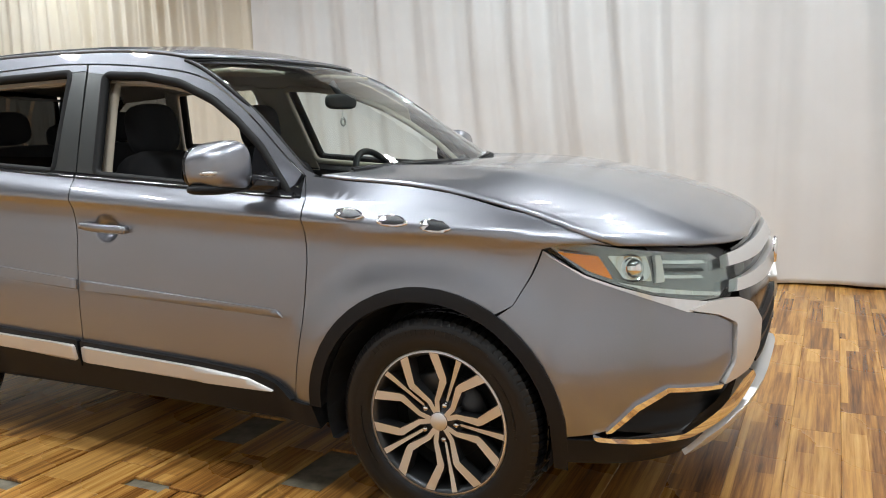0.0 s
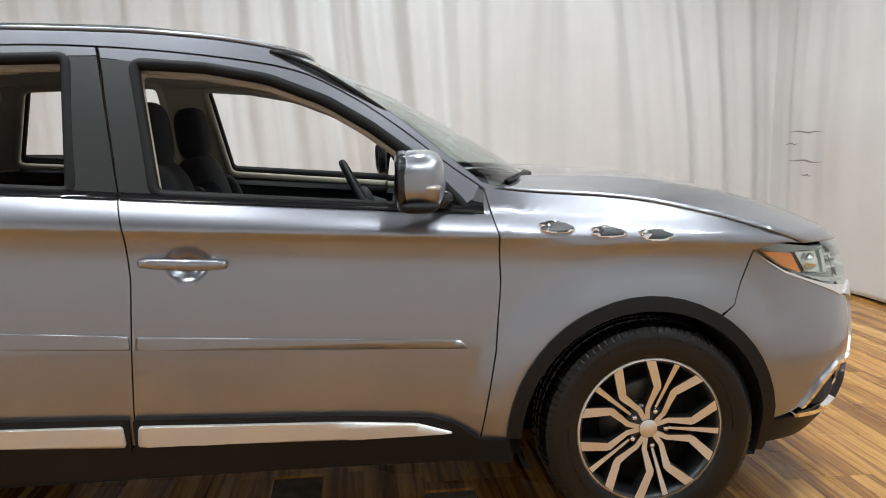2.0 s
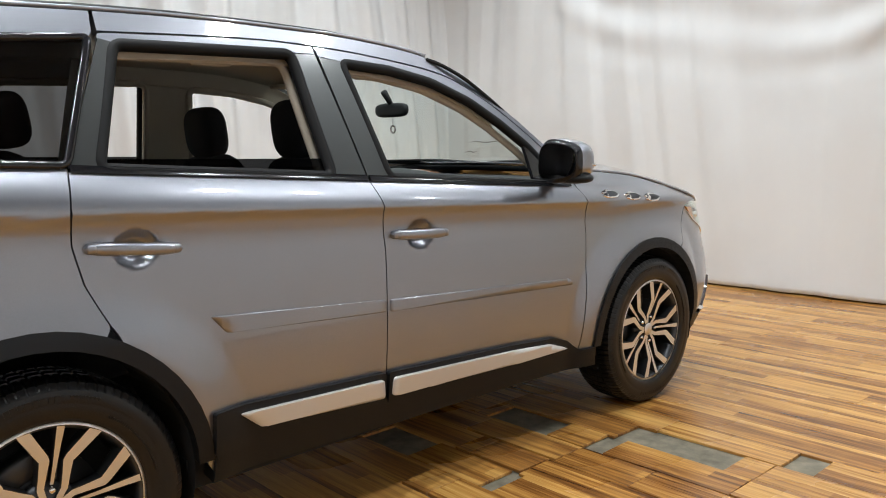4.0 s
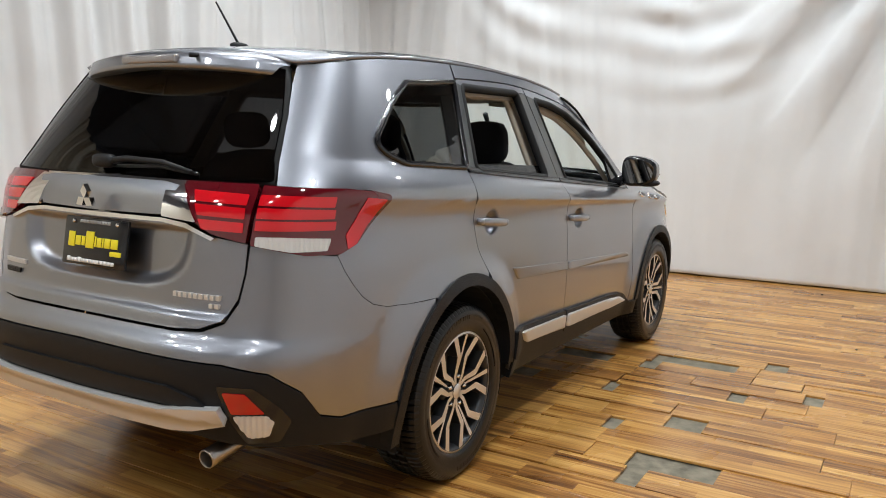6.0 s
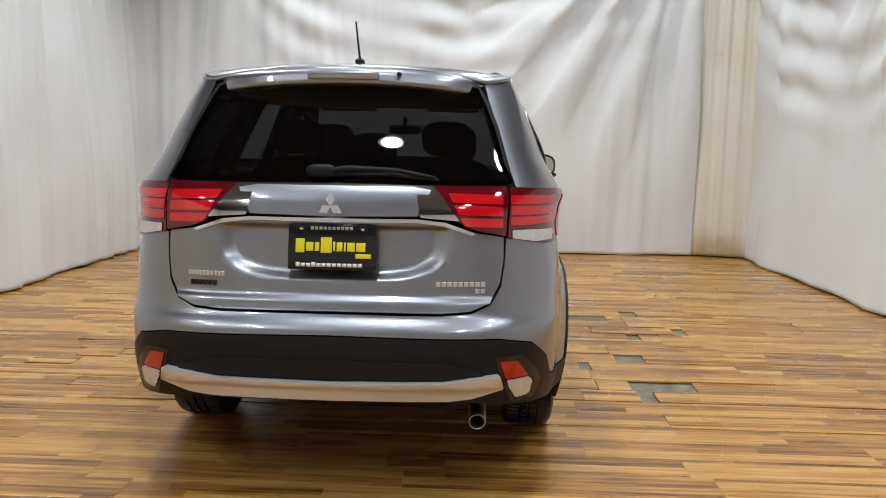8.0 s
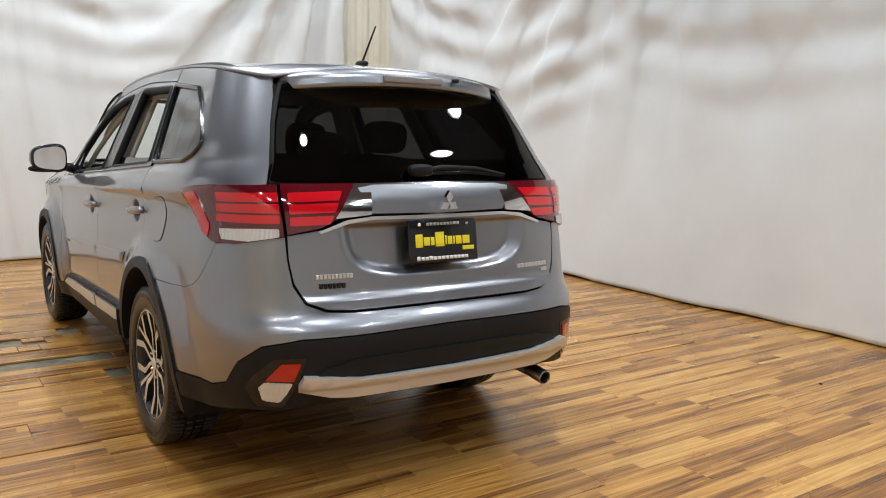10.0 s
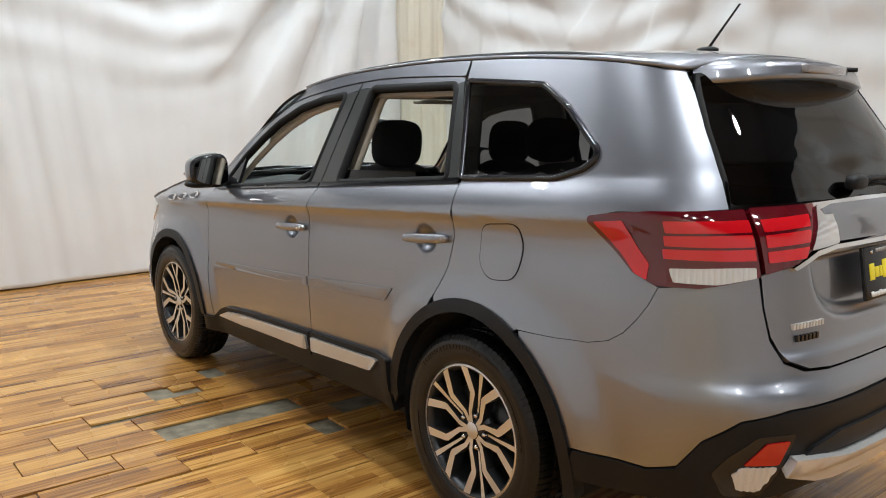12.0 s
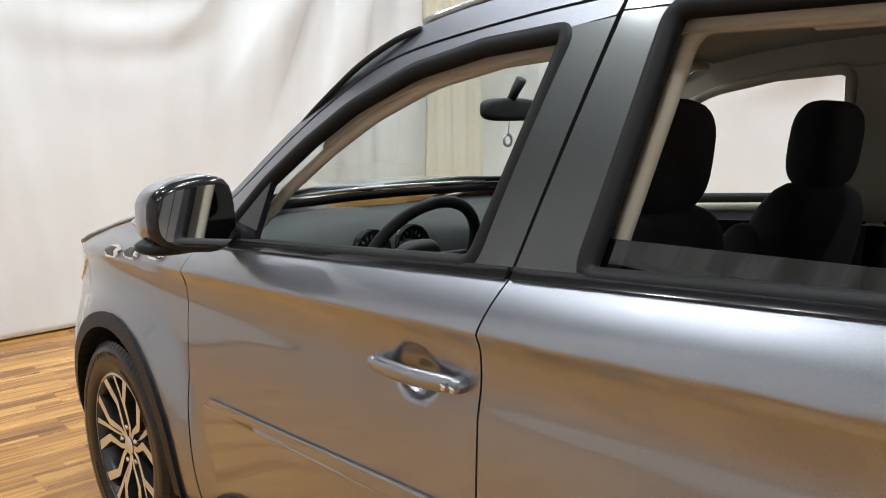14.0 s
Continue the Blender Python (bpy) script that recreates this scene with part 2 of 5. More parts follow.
def sheet(a, b, z1, folds, seed, pleat=0.03, n=240, m=90, label="", lift=0.015, mat=None, rays=(), swags=(), slack=0.05):
    """A hanging cloth from plan point a to b: upright pleats of the given wavelength; rays: creases that fan out from a
    pinned point (s, z, number, depth); swags: sagging arcs below a point (s, z, wavelength, depth, reach)."""
    A, B = Vector((*a, 0)), Vector((*b, 0))
    d = (B - A)
    L = d.length
    t = d / L
    nrm = Vector((-t.y, t.x, 0))
    bm = bmesh.new()
    grid = []
    for i in range(n + 1):
        col = []
        s = L * i / n
        for j in range(m + 1):
            z = lift + (z1 - lift) * j / m
            h = z / z1
            ph = noise.noise((s * 0.6, seed, h * 0.6)) * 3.2
            am = 0.35 + 0.65 * max(0.0, noise.noise((s * 0.9, seed + 3.3, h * 0.5)) + 0.45)
            w = math.sin(s / folds * 2 * math.pi + ph * 2.2)
            w = math.copysign(abs(w) ** 0.75, w) + 0.35 * math.sin(s / folds * 15.1 + ph * 4 + 1.3)
            off = pleat * am * w * (0.35 + 0.65 * h)
            off += slack * noise.noise((s * 0.7, z * 0.45, seed + 7.1)) + 0.3 * slack * noise.noise((s * 1.9, z * 1.1, seed + 2.1))
            for rs, rz, k, amp in rays:
                dx, dz = s - rs, rz - z
                r = math.hypot(dx, dz)
                th = math.atan2(dx, dz)
                q = math.sin(th * k + 1.5 * noise.noise((th * 2, seed, r * 0.4)))
                off += amp * (abs(q) ** 0.6 * math.copysign(1, q)) * step01_(0.25, 0.9, r) * (1 - step01_(2.0, 4.0, r)) * (0.4 + 0.8 * abs(noise.noise((th * 3, seed, 0.3))))
            for rs, rz, wl, amp, reach in swags:
                r = math.hypot((s - rs) * 0.8, rz - z)
                fade = (1 - step01_(reach * 0.6, reach, r)) * step01_(0.2, 0.6, r)
                off += amp * fade * math.sin(r / wl * 2 * math.pi + 2.5 * noise.noise((s * 0.8, z * 0.8, seed + 4))) * (0.5 + noise.noise((s * 1.1, z * 0.9, seed + 9)))
            p = A + t * s + nrm * off
            col.append(bm.verts.new((p.x, p.y, z + 0.015 * noise.noise((s * 1.6, seed, 0)) * (1 - h))))
        grid.append(col)
    for i in range(n):
        for j in range(m):
            bm.faces.new((grid[i][j], grid[i + 1][j], grid[i + 1][j + 1], grid[i][j + 1]))
    ob = link_mesh("curtain_sheet", bm, mat or SHEET)
    sol = ob.modifiers.new("thickness", "SOLIDIFY")
    sol.thickness = 0.003
    return tagged(ob, label, "curtain", "curtain sheets", "structure")


def step01_(a, b, x):
    t = min(max((x - a) / (b - a), 0.0), 1.0)
    return t * t * (3 - 2 * t)


SLIT = material("shadowed_cloth", (0.24, 0.23, 0.22), 0.9)
front_sheet = sheet((4.05, 3.7), (4.42, -3.06), SHEET_TOP, 0.52, 1.0, 0.032, 520, label="white cloth sheet with soft folds and slack diagonal creases",
                    rays=[(6.75, 4.5, 26, 0.15)], swags=[(3.6, 4.0, 0.36, 0.032, 2.6), (5.0, 4.2, 0.39, 0.02, 2.4)])
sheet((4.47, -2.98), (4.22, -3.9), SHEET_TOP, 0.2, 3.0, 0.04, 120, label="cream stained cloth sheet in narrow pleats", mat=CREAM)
sheet((4.40, -3.64), (-8.0, -3.98), SHEET_TOP, 1.0, 4.0, 0.022, 700, label="white cloth sheet draped in slack sagging creases",
      slack=0.09, rays=[(0.4, 4.5, 24, 0.05), (4.2, 4.6, 20, 0.09), (7.6, 4.5, 18, 0.08)], swags=[(2.3, 4.3, 0.42, 0.06, 3.2), (5.6, 4.5, 0.47, 0.055, 3.4), (9.3, 4.3, 0.42, 0.06, 3.0)])
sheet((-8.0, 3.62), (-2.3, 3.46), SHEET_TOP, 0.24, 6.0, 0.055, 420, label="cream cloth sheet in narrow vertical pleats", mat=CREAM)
sheet((-2.7, 3.40), (4.35, 3.44), SHEET_TOP, 0.44, 8.0, 0.08, 560, label="white cloth sheet hanging in wide vertical folds")
sheet((-7.9, -4.0), (-7.95, 3.8), SHEET_TOP, 0.5, 9.0, 0.04, 200, label="white cloth sheet hanging in loose folds")
# slits in the cloth near the corner
for k, (y0, y1, z) in enumerate(((2.62, 3.1, 1.22), (2.95, 3.15, 1.12), (2.6, 3.1, 0.99), (2.75, 2.9, 0.88))):
    bm = bmesh.new()
    rows = [(4.02 - 0.01 * math.sin(i), y0 + (y1 - y0) * i / 8, z + 0.006 * math.sin(i * 1.3 + k)) for i in range(9)]
    for i in range(8):
        a_, b_ = rows[i], rows[i + 1]
        w0, w1 = 0.006 * math.sin(math.pi * i / 8) + 0.0005, 0.006 * math.sin(math.pi * (i + 1) / 8) + 0.0005
        bm.faces.new([bm.verts.new(c) for c in ((a_[0], a_[1], a_[2] - w0), (b_[0], b_[1], b_[2] - w1), (b_[0], b_[1], b_[2] + w1), (a_[0], a_[1], a_[2] + w0))])
    bmesh.ops.remove_doubles(bm, verts=bm.verts[:], dist=1e-5)
    part("cloth_slit", bm, SLIT, front_sheet, "short dark slit")

LAMP_GLOW = bpy.data.materials.new("lamp_glow")
LAMP_GLOW.use_nodes = True
bsdf(LAMP_GLOW).inputs["Emission Color"].default_value = (1.0, 0.97, 0.93, 1)
bsdf(LAMP_GLOW).inputs["Emission Strength"].default_value = 40
LAMP_BODY = material("lamp_housing", (0.7, 0.7, 0.7), 0.4, 0.6)
for lx, ly, share in LAMPS:
    bm = bmesh.new()
    bmesh.ops.create_cone(bm, segments=32, radius1=0.13, radius2=0.09, depth=0.16, cap_ends=False, matrix=Matrix.Translation((0, 0, -0.08)))
    lamp = tagged(link_mesh("ceiling_lamp", bm, LAMP_BODY), "round grey metal ceiling lamp, lit", "lamp", "ceiling lamps")
    lamp.location = (lx, ly, CEIL)
    bm = bmesh.new()
    bmesh.ops.create_circle(bm, cap_ends=True, segments=32, radius=0.1, matrix=Matrix.Translation((0, 0, -0.13)) @ Matrix.Rotation(math.pi, 4, "X"))
    part("diffuser", bm, LAMP_GLOW, lamp, "glowing white diffuser")
    ld = bpy.data.lights.new("lamp_light", "AREA")
    ld.shape, ld.size, ld.energy, ld.color = "DISK", 0.2, LAMP_WATTS * share, (0.895, 0.962, 1.0)
    ld.spread = radians(150)
    lo = new("lamp_light", ld)
    lo.matrix_world = pose(lx, ly, CEIL - 0.175)

# ---- car body surface ----
from mathutils.geometry import tessellate_polygon


def spline(xs, ys):
    """A smooth curve through knots that does not overshoot."""
    xs, ys = np.array(xs, float), np.array(ys, float)
    h, d = np.diff(xs), np.diff(ys) / np.diff(xs)
    m = np.zeros(len(xs))
    m[0], m[-1] = d[0], d[-1]
    for i in range(1, len(xs) - 1):
        if d[i - 1] * d[i] > 0:
            w1, w2 = 2 * h[i] + h[i - 1], h[i] + 2 * h[i - 1]
            m[i] = (w1 + w2) / (w1 / d[i - 1] + w2 / d[i])

    def at(x):
        x = min(max(x, xs[0]), xs[-1])
        i = min(int(np.searchsorted(xs, x, "right")) - 1, len(h) - 1)
        s = (x - xs[i]) / h[i]
        return float((2 * s**3 - 3 * s * s + 1) * ys[i] + (s**3 - 2 * s * s + s) * h[i] * m[i]
                     + (3 * s * s - 2 * s**3) * ys[i + 1] + (s**3 - s * s) * h[i] * m[i + 1])
    return at


def step01(a, b, x):
    t = min(max((x - a) / (b - a), 0.0), 1.0)
    return t * t * (3 - 2 * t)


HUB_F, HUB_R, HUB_Z = 1.348, -1.335, 0.35
ARCH_F, ARCH_R = (1.325, 0.345, 0.445), (-1.365, 0.36, 0.465)


def crease_z(x):
    return 1.036 - 0.054 * x


def belt_z(x):
    return 1.121 - 0.0733 * x


side_low = spline([0.2, 0.3, 0.42, 0.52, 0.66, 0.8, 0.9, 0.96, 1.02, 1.05], [0.79, 0.818, 0.842, 0.85, 0.853, 0.847, 0.84, 0.836, 0.842, 0.855])


def half_width(x, z):
    zc, zb = crease_z(x), belt_z(x)
    if z <= zc:
        y = side_low(1.05 * z / zc)
    elif z <= zb:
        y = 0.855 - 0.060 * ((z - zc) / (zb - zc)) ** 1.5
    else:
        d = z - zb
        y = 0.795 - (0.385 + 0.5 * step01(0.85, 1.2, x)) * d - 0.07 * d * d
    if x < -1.0:
        y += 0.004 * ((-1.0 - x) / 0.9) ** 2 * step01(0.95, 1.12, z)
        y += 0.014 * (1 - step01(-1.5, -1.0, x)) * (1 - step01(0.9, 1.08, z))
    for hx, hz, r0 in (ARCH_F, ARCH_R):
        r = math.hypot(x - hx, z - hz)
        y += 0.038 * (1 - step01(r0 + 0.0, r0 + 0.16, r)) * (1 - step01(0.75, 0.95, z))
    return y


rear_x = spline([0.2, 0.32, 0.42, 0.5, 0.62, 0.68, 0.73, 0.86, 1.0, 1.1, 1.18, 1.3, 1.45, 1.58, 1.66],
                [-2.2, -2.33, -2.37, -2.385, -2.395, -2.385, -2.345, -2.315, -2.295, -2.275, -2.225, -2.155, -2.055, -1.965, -1.91])
front_x = spline([0.2, 0.3, 0.42, 0.58, 0.72, 0.82, 0.9, 0.96, 1.02, 1.1, 1.66], [2.05, 2.18, 2.25, 2.275, 2.27, 2.245, 2.2, 2.13, 2.0, 1.7, 1.5])
XR, XF, LR, LF = -1.45, 1.2, 1.55, 1.7
Z0, DZ, NZ, NS = 0.2, 0.02, 74, 140


def end_table(xs, end, power):
    tab = np.zeros((NZ, NS + 1, 2))
    phi = np.linspace(0, math.pi / 2, 260)
    for k in range(NZ):
        z = Z0 + DZ * k
        a = abs(end(z) - xs)
        sg = 1 if end(z) > xs else -1
        pts = []
        for p in phi:
            c, s = math.cos(p), math.sin(p)
            w = half_width(xs, z)
            r = (abs(c / w) ** power + abs(s / a) ** power) ** (-1 / power)
            x = xs + sg * r * s
            pts.append((x, r * c * half_width(x if sg < 0 else min(x, 1.75), z) / w))
        pts = np.array(pts)
        pts[-1, 1] = 0
        L = np.concatenate([[0], np.cumsum(np.hypot(*np.diff(pts, axis=0).T))])
        q = np.linspace(0, L[-1], NS + 1)
        tab[k, :, 0], tab[k, :, 1] = np.interp(q, L, pts[:, 0]), np.interp(q, L, pts[:, 1])
    return tab


REAR, FRONT = end_table(XR, rear_x, 4.3), end_table(XF, front_x, 3.4)


def table_at(tab, s, z):
    k = min(max((z - Z0) / DZ, 0), NZ - 1.001)
    i = min(max(s * NS, 0), NS - 0.001)
    k0, i0 = int(k), int(i)
    fk, fi = k - k0, i - i0
    a = tab[k0, i0] * (1 - fi) + tab[k0, i0 + 1] * fi
    b = tab[k0 + 1, i0] * (1 - fi) + tab[k0 + 1, i0 + 1] * fi
    return a * (1 - fk) + b * fk


def skin(u, z):
    """Point on the body's left half: u is x along the side and goes on round the corners to the middle of each end."""
    if u < XR:
        s = (XR - u) / LR
        if s > 1:
            p = table_at(REAR, 2 - s, z)
            return Vector((p[0], -p[1], z))
        p = table_at(REAR, s, z)
        return Vector((p[0], p[1], z))
    if u > XF:
        s = (u - XF) / LF
        if s > 1:
            p = table_at(FRONT, 2 - s, z)
            return Vector((p[0], -p[1], z))
        p = table_at(FRONT, s, z)
        return Vector((p[0], p[1], z))
    return Vector((u, half_width(u, z), z))


UREAR, UFRONT = XR - LR, XF + LF


def skin_normal(u, z, h=0.012):
    n = (skin(u + h, z) - skin(u - h, z)).cross(skin(u, z + h) - skin(u, z - h))
    n = -n
    return n.normalized()


def u_of_y(y, z, tab=None, rear=True):
    """The u at which an end of the body is y from the middle line."""
    tab = REAR if rear else FRONT
    k = int(round(min(max((z - Z0) / DZ, 0), NZ - 1)))
    s = float(np.interp(-y, -tab[k, :, 1], np.linspace(0, 1, NS + 1)))
    return XR - LR * s if rear else XF + LF * s


def u_of_x(x, z):
    k = int(round(min(max((z - Z0) / DZ, 0), NZ - 1)))
    if x < XR:
        return XR - LR * float(np.interp(-x, -REAR[k, :, 0], np.linspace(0, 1, NS + 1)))
    if x > XF:
        return XF + LF * float(np.interp(x, FRONT[k, :, 0], np.linspace(0, 1, NS + 1)))
    return x


def sx(*pts):
    """Side-view points (x, z) in skin coordinates."""
    return [(u_of_x(x, z), z) for x, z in pts]


def ry(*pts):
    return [(u_of_y(y, z), z) for y, z in pts]


def fy(*pts):
    return [(u_of_y(y, z, rear=False), z) for y, z in pts]


def whole(half, mid):
    """A polygon across the middle line, from its half (which starts and ends on that line)."""
    return half + [(2 * mid - u, z) for u, z in reversed(half) if abs(u - mid) > 1e-4]


def arc(c, r, a0, a1, n=14):
    return [(c[0] + r * math.cos(radians(a0 + (a1 - a0) * i / n)), c[1] + r * math.sin(radians(a0 + (a1 - a0) * i / n))) for i in range(n + 1)]


def rounded(pts, r=0.02, n=4):
    """Round the corners of a polygon by quadratic arcs."""
    out = []
    for i, p in enumerate(pts):
        a, b = Vector(pts[i - 1]), Vector(pts[(i + 1) % len(pts)])
        p = Vector(p)
        da, db = (a - p), (b - p)
        ra, rb = min(r, da.length * 0.45), min(r, db.length * 0.45)
        if da.length < 1e-6 or db.length < 1e-6 or da.angle(-db, 0) < 0.12:
            out.append(tuple(p))
            continue
        pa, pb = p + da.normalized() * ra, p + db.normalized() * rb
        for k in range(n + 1):
            t = k / n
            out.append(tuple(pa * (1 - t) ** 2 + p * 2 * t * (1 - t) + pb * t * t))
    return out


def cut_grid(poly, step):
    """A flat polygon (u, z) cut into a grid, as a bmesh in the plane of x and y."""
    bm = bmesh.new()
    pts = []
    for i, p in enumerate(poly):
        q = poly[i - 1]
        if math.hypot(p[0] - q[0], p[1] - q[1]) > 1e-5:
            pts.append(p)
    vs = [bm.verts.new((u, z, 0)) for u, z in pts]
    for tri in tessellate_polygon([[Vector((u, z, 0)) for u, z in pts]]):
        try:
            f = bm.faces.new([vs[i] for i in tri])
        except ValueError:
            continue
        if f.calc_area() < 1e-12:
            bm.faces.remove(f)
            continue
        f.normal_update()
        if f.normal.z < 0:
            f.normal_flip()
    us, zs = [p[0] for p in pts], [p[1] for p in pts]
    for lo, hi, ax in ((min(us), max(us), 0), (min(zs), max(zs), 1)):
        k = math.ceil(lo / step + 1e-6)
        while k * step < hi - 1e-6:
            co, no = [0, 0, 0], [0, 0, 0]
            co[ax], no[ax] = k * step, 1
            bmesh.ops.bisect_plane(bm, geom=bm.verts[:] + bm.edges[:] + bm.faces[:], dist=1e-6, plane_co=co, plane_no=no)
            k += 1
    return bm


def panel(name, poly, mat, parent, side=1, off=0.0, hem=0.016, step=0.035, label="", surf=None, dome=0.0, shape=None):
    """A panel cut from the body's skin along poly, raised by off, its edge turned in by hem.
    dome: how far the edge falls back from the middle. shape: extra height at (u, z)."""
    bm = cut_grid(poly, step)
    at = surf or skin

    def nrm(u, z, at=at, h=0.01):
        n = -(at(u + h, z) - at(u - h, z)).cross(at(u, z + h) - at(u, z - h))
        return n.normalized()

    def raised(u, z):
        return at(u, z) + nrm(u, z) * shape(u, z)
    info = {}
    rim = {v for e in bm.edges if e.is_boundary for v in e.verts}
    for v in bm.verts:
        u, z = v.co.x, v.co.y
        n = nrm(u, z)
        o = off + (shape(u, z) if shape else 0.0) - (dome if v in rim else 0.0)
        p = at(u, z) + n * o
        info[v] = nrm(u, z, raised, 0.004) if shape else n
        v.co = p
    soft = dome > 0
    front = list(bm.faces)
    edges = [e for e in bm.edges if e.is_boundary]
    r = bmesh.ops.extrude_edge_only(bm, edges=edges)
    pair = {}
    for f in r["geom"]:
        if isinstance(f, bmesh.types.BMFace):
            for e in f.edges:
                a, b = e.verts
                if a in info and b not in info:
                    pair[b] = a
                elif b in info and a not in info:
                    pair[a] = b
    for b, a in pair.items():
        b.co = a.co - info[a] * hem
    bm.faces.ensure_lookup_table()
    bm.verts.index_update()
    order = {v.index: info[v] for v in bm.verts if v in info}
    keep = {f for f in front}
    if side < 0:
        for v in bm.verts:
            v.co.y = -v.co.y
        for k in order:
            order[k] = Vector((order[k].x, -order[k].y, order[k].z))
    # outward winding
    for f in bm.faces:
        f.normal_update()
    for f in front:
        n = sum((order[v.index] for v in f.verts), Vector())
        if f.normal.dot(n) < 0:
            f.normal_flip()
    flags = [f in keep for f in bm.faces]
    me = bpy.data.meshes.new(name)
    bm.to_mesh(me)
    bm.free()
    me.materials.append(mat)
    me.polygons.foreach_set("use_smooth", flags if not soft else [True] * len(flags))
    if not soft:
        loops = [None] * len(me.loops)
        for p in me.polygons:
            for li in p.loop_indices:
                vi = me.loops[li].vertex_index
                loops[li] = order[vi] if flags[p.index] else p.normal.copy()
        me.normals_split_custom_set(loops)
    ob = new(name, me)
    ob.parent = parent
    if label:
        ob["label"] = label
    return ob


def patch(name, at, nu, nv, mat, parent, thick=0.006, label="", flip=False):
    """A surface from at(a, b), a and b from 0 to 1, with thickness."""
    bm = bmesh.new()
    g = [[bm.verts.new(at(i / nu, j / nv)) for j in range(nv + 1)] for i in range(nu + 1)]
    for i in range(nu):
        for j in range(nv):
            q = (g[i][j], g[i + 1][j], g[i + 1][j + 1], g[i][j + 1])
            bm.faces.new(q if not flip else q[::-1])
    ob = link_mesh(name, bm, mat, parent, label)
    if thick:
        s = ob.modifiers.new("thickness", "SOLIDIFY")
        s.thickness, s.offset = thick, -1
    return ob


def tube(bm, pts, r, seg=8, taper=None, caps=True):
    """A round bar through points."""
    rings = []
    pts = [Vector(p) for p in pts]
    for i, p in enumerate(pts):
        t = (pts[min(i + 1, len(pts) - 1)] - pts[max(i - 1, 0)]).normalized()
        a = t.orthogonal().normalized() if i == 0 else (rings_a - t * rings_a.dot(t)).normalized()
        rings_a = a
        b = t.cross(a)
        rr = r if taper is None else r + (taper - r) * i / (len(pts) - 1)
        rings.append([bm.verts.new(p + (a * math.cos(2 * math.pi * k / seg) + b * math.sin(2 * math.pi * k / seg)) * rr) for k in range(seg)])
    for i in range(len(rings) - 1):
        for k in range(seg):
            bm.faces.new((rings[i][k], rings[i][(k + 1) % seg], rings[i + 1][(k + 1) % seg], rings[i + 1][k]))
    if caps:
        bm.faces.new(rings[0][::-1])
        bm.faces.new(rings[-1])
    return bm


def lathe(bm, prof, seg=64, axis="Y", closed=False):
    """Turn a profile of (radius, along) round an axis."""
    rings = []
    for k in range(seg):
        a = 2 * math.pi * k / seg
        ring = []
        for r, s in prof:
            c = {"Y": (r * math.cos(a), s, r * math.sin(a)), "X": (s, r * math.cos(a), r * math.sin(a)), "Z": (r * math.cos(a), r * math.sin(a), s)}[axis]
            ring.append(bm.verts.new(c))
        rings.append(ring)
    n = len(prof)
    for k in range(seg):
        a, b = rings[k], rings[(k + 1) % seg]
        for i in range(n - 1 if not closed else n):
            j = (i + 1) % n
            bm.faces.new((a[i], a[j], b[j], b[i]))
    bmesh.ops.recalc_face_normals(bm, faces=bm.faces[:])
    return bm


def blob(bm, rx, ry_, rz, at=(0, 0, 0), power=3.0, nu=24, nv=14, turn=None):
    """A rounded box: superellipsoid."""
    def sp(v, e):
        return math.copysign(abs(v) ** e, v)
    e = 2 / power
    rows = []
    for j in range(nv + 1):
        t = -math.pi / 2 + math.pi * j / nv
        row = []
        for i in range(nu):
            p = 2 * math.pi * i / nu
            v = Vector((rx * sp(math.cos(t), e) * sp(math.cos(p), e), ry_ * sp(math.cos(t), e) * sp(math.sin(p), e), rz * sp(math.sin(t), e)))
            if turn:
                v = turn @ v
            row.append(bm.verts.new(v + Vector(at)))
        rows.append(row)
    for j in range(nv):
        for i in range(nu):
            bm.faces.new((rows[j][i], rows[j][(i + 1) % nu], rows[j + 1][(i + 1) % nu], rows[j + 1][i]))
    bmesh.ops.remove_doubles(bm, verts=rows[0] + rows[-1], dist=1e-5)
    return bm

# ---- car ----
car = tagged(new("car"), "grey metallic utility car, black lower trim, windows rolled down", "car")
SIDES = ((1, "L"), (-1, "R"))

FGAP = [(0.835, 1.13), (0.868, 0.99), (0.872, 0.846), (0.852, 0.64), (0.80, 0.36)]
BGAP = [(-0.252, 1.135), (-0.233, 1.05), (-0.223, 0.9), (-0.235, 0.65), (-0.246, 0.40)]
RGAP = [(-1.208, 1.205), (-1.224, 1.12), (-1.226, 1.02), (-1.206, 0.92), (-1.16, 0.812)]
G = 0.0022
roof_edge = spline([-1.95, -1.7, -1.2, -0.8, -0.3, 0.0, 0.2, 0.32, 0.45, 0.6, 0.73, 0.84], [1.560, 1.600, 1.636, 1.645, 1.634, 1.609, 1.574, 1.525, 1.446, 1.34, 1.234, 1.145])
door_top = spline([-1.95, -1.06, -0.53, -0.33, 0.1, 0.267, 0.433, 0.6, 0.73, 0.83], [1.545, 1.583, 1.597, 1.589, 1.543, 1.508, 1.427, 1.312, 1.207, 1.136])
WIN_F = [(-0.152, 1.145), (-0.226, 1.542), (-0.014, 1.526), (0.182, 1.488), (0.363, 1.415), (0.495, 1.334), (0.626, 1.236), (0.77, 1.085), (0.77, 1.072)]
WIN_R = [(-1.125, 1.213), (-1.012, 1.556), (-0.42, 1.562), (-0.385, 1.160)]
WIN_Q = [(-1.205, 1.222), (-1.078, 1.566), (-1.485, 1.536), (-1.62, 1.465), (-1.785, 1.335), (-1.79, 1.305), (-1.755, 1.277), (-1.66, 1.246)]


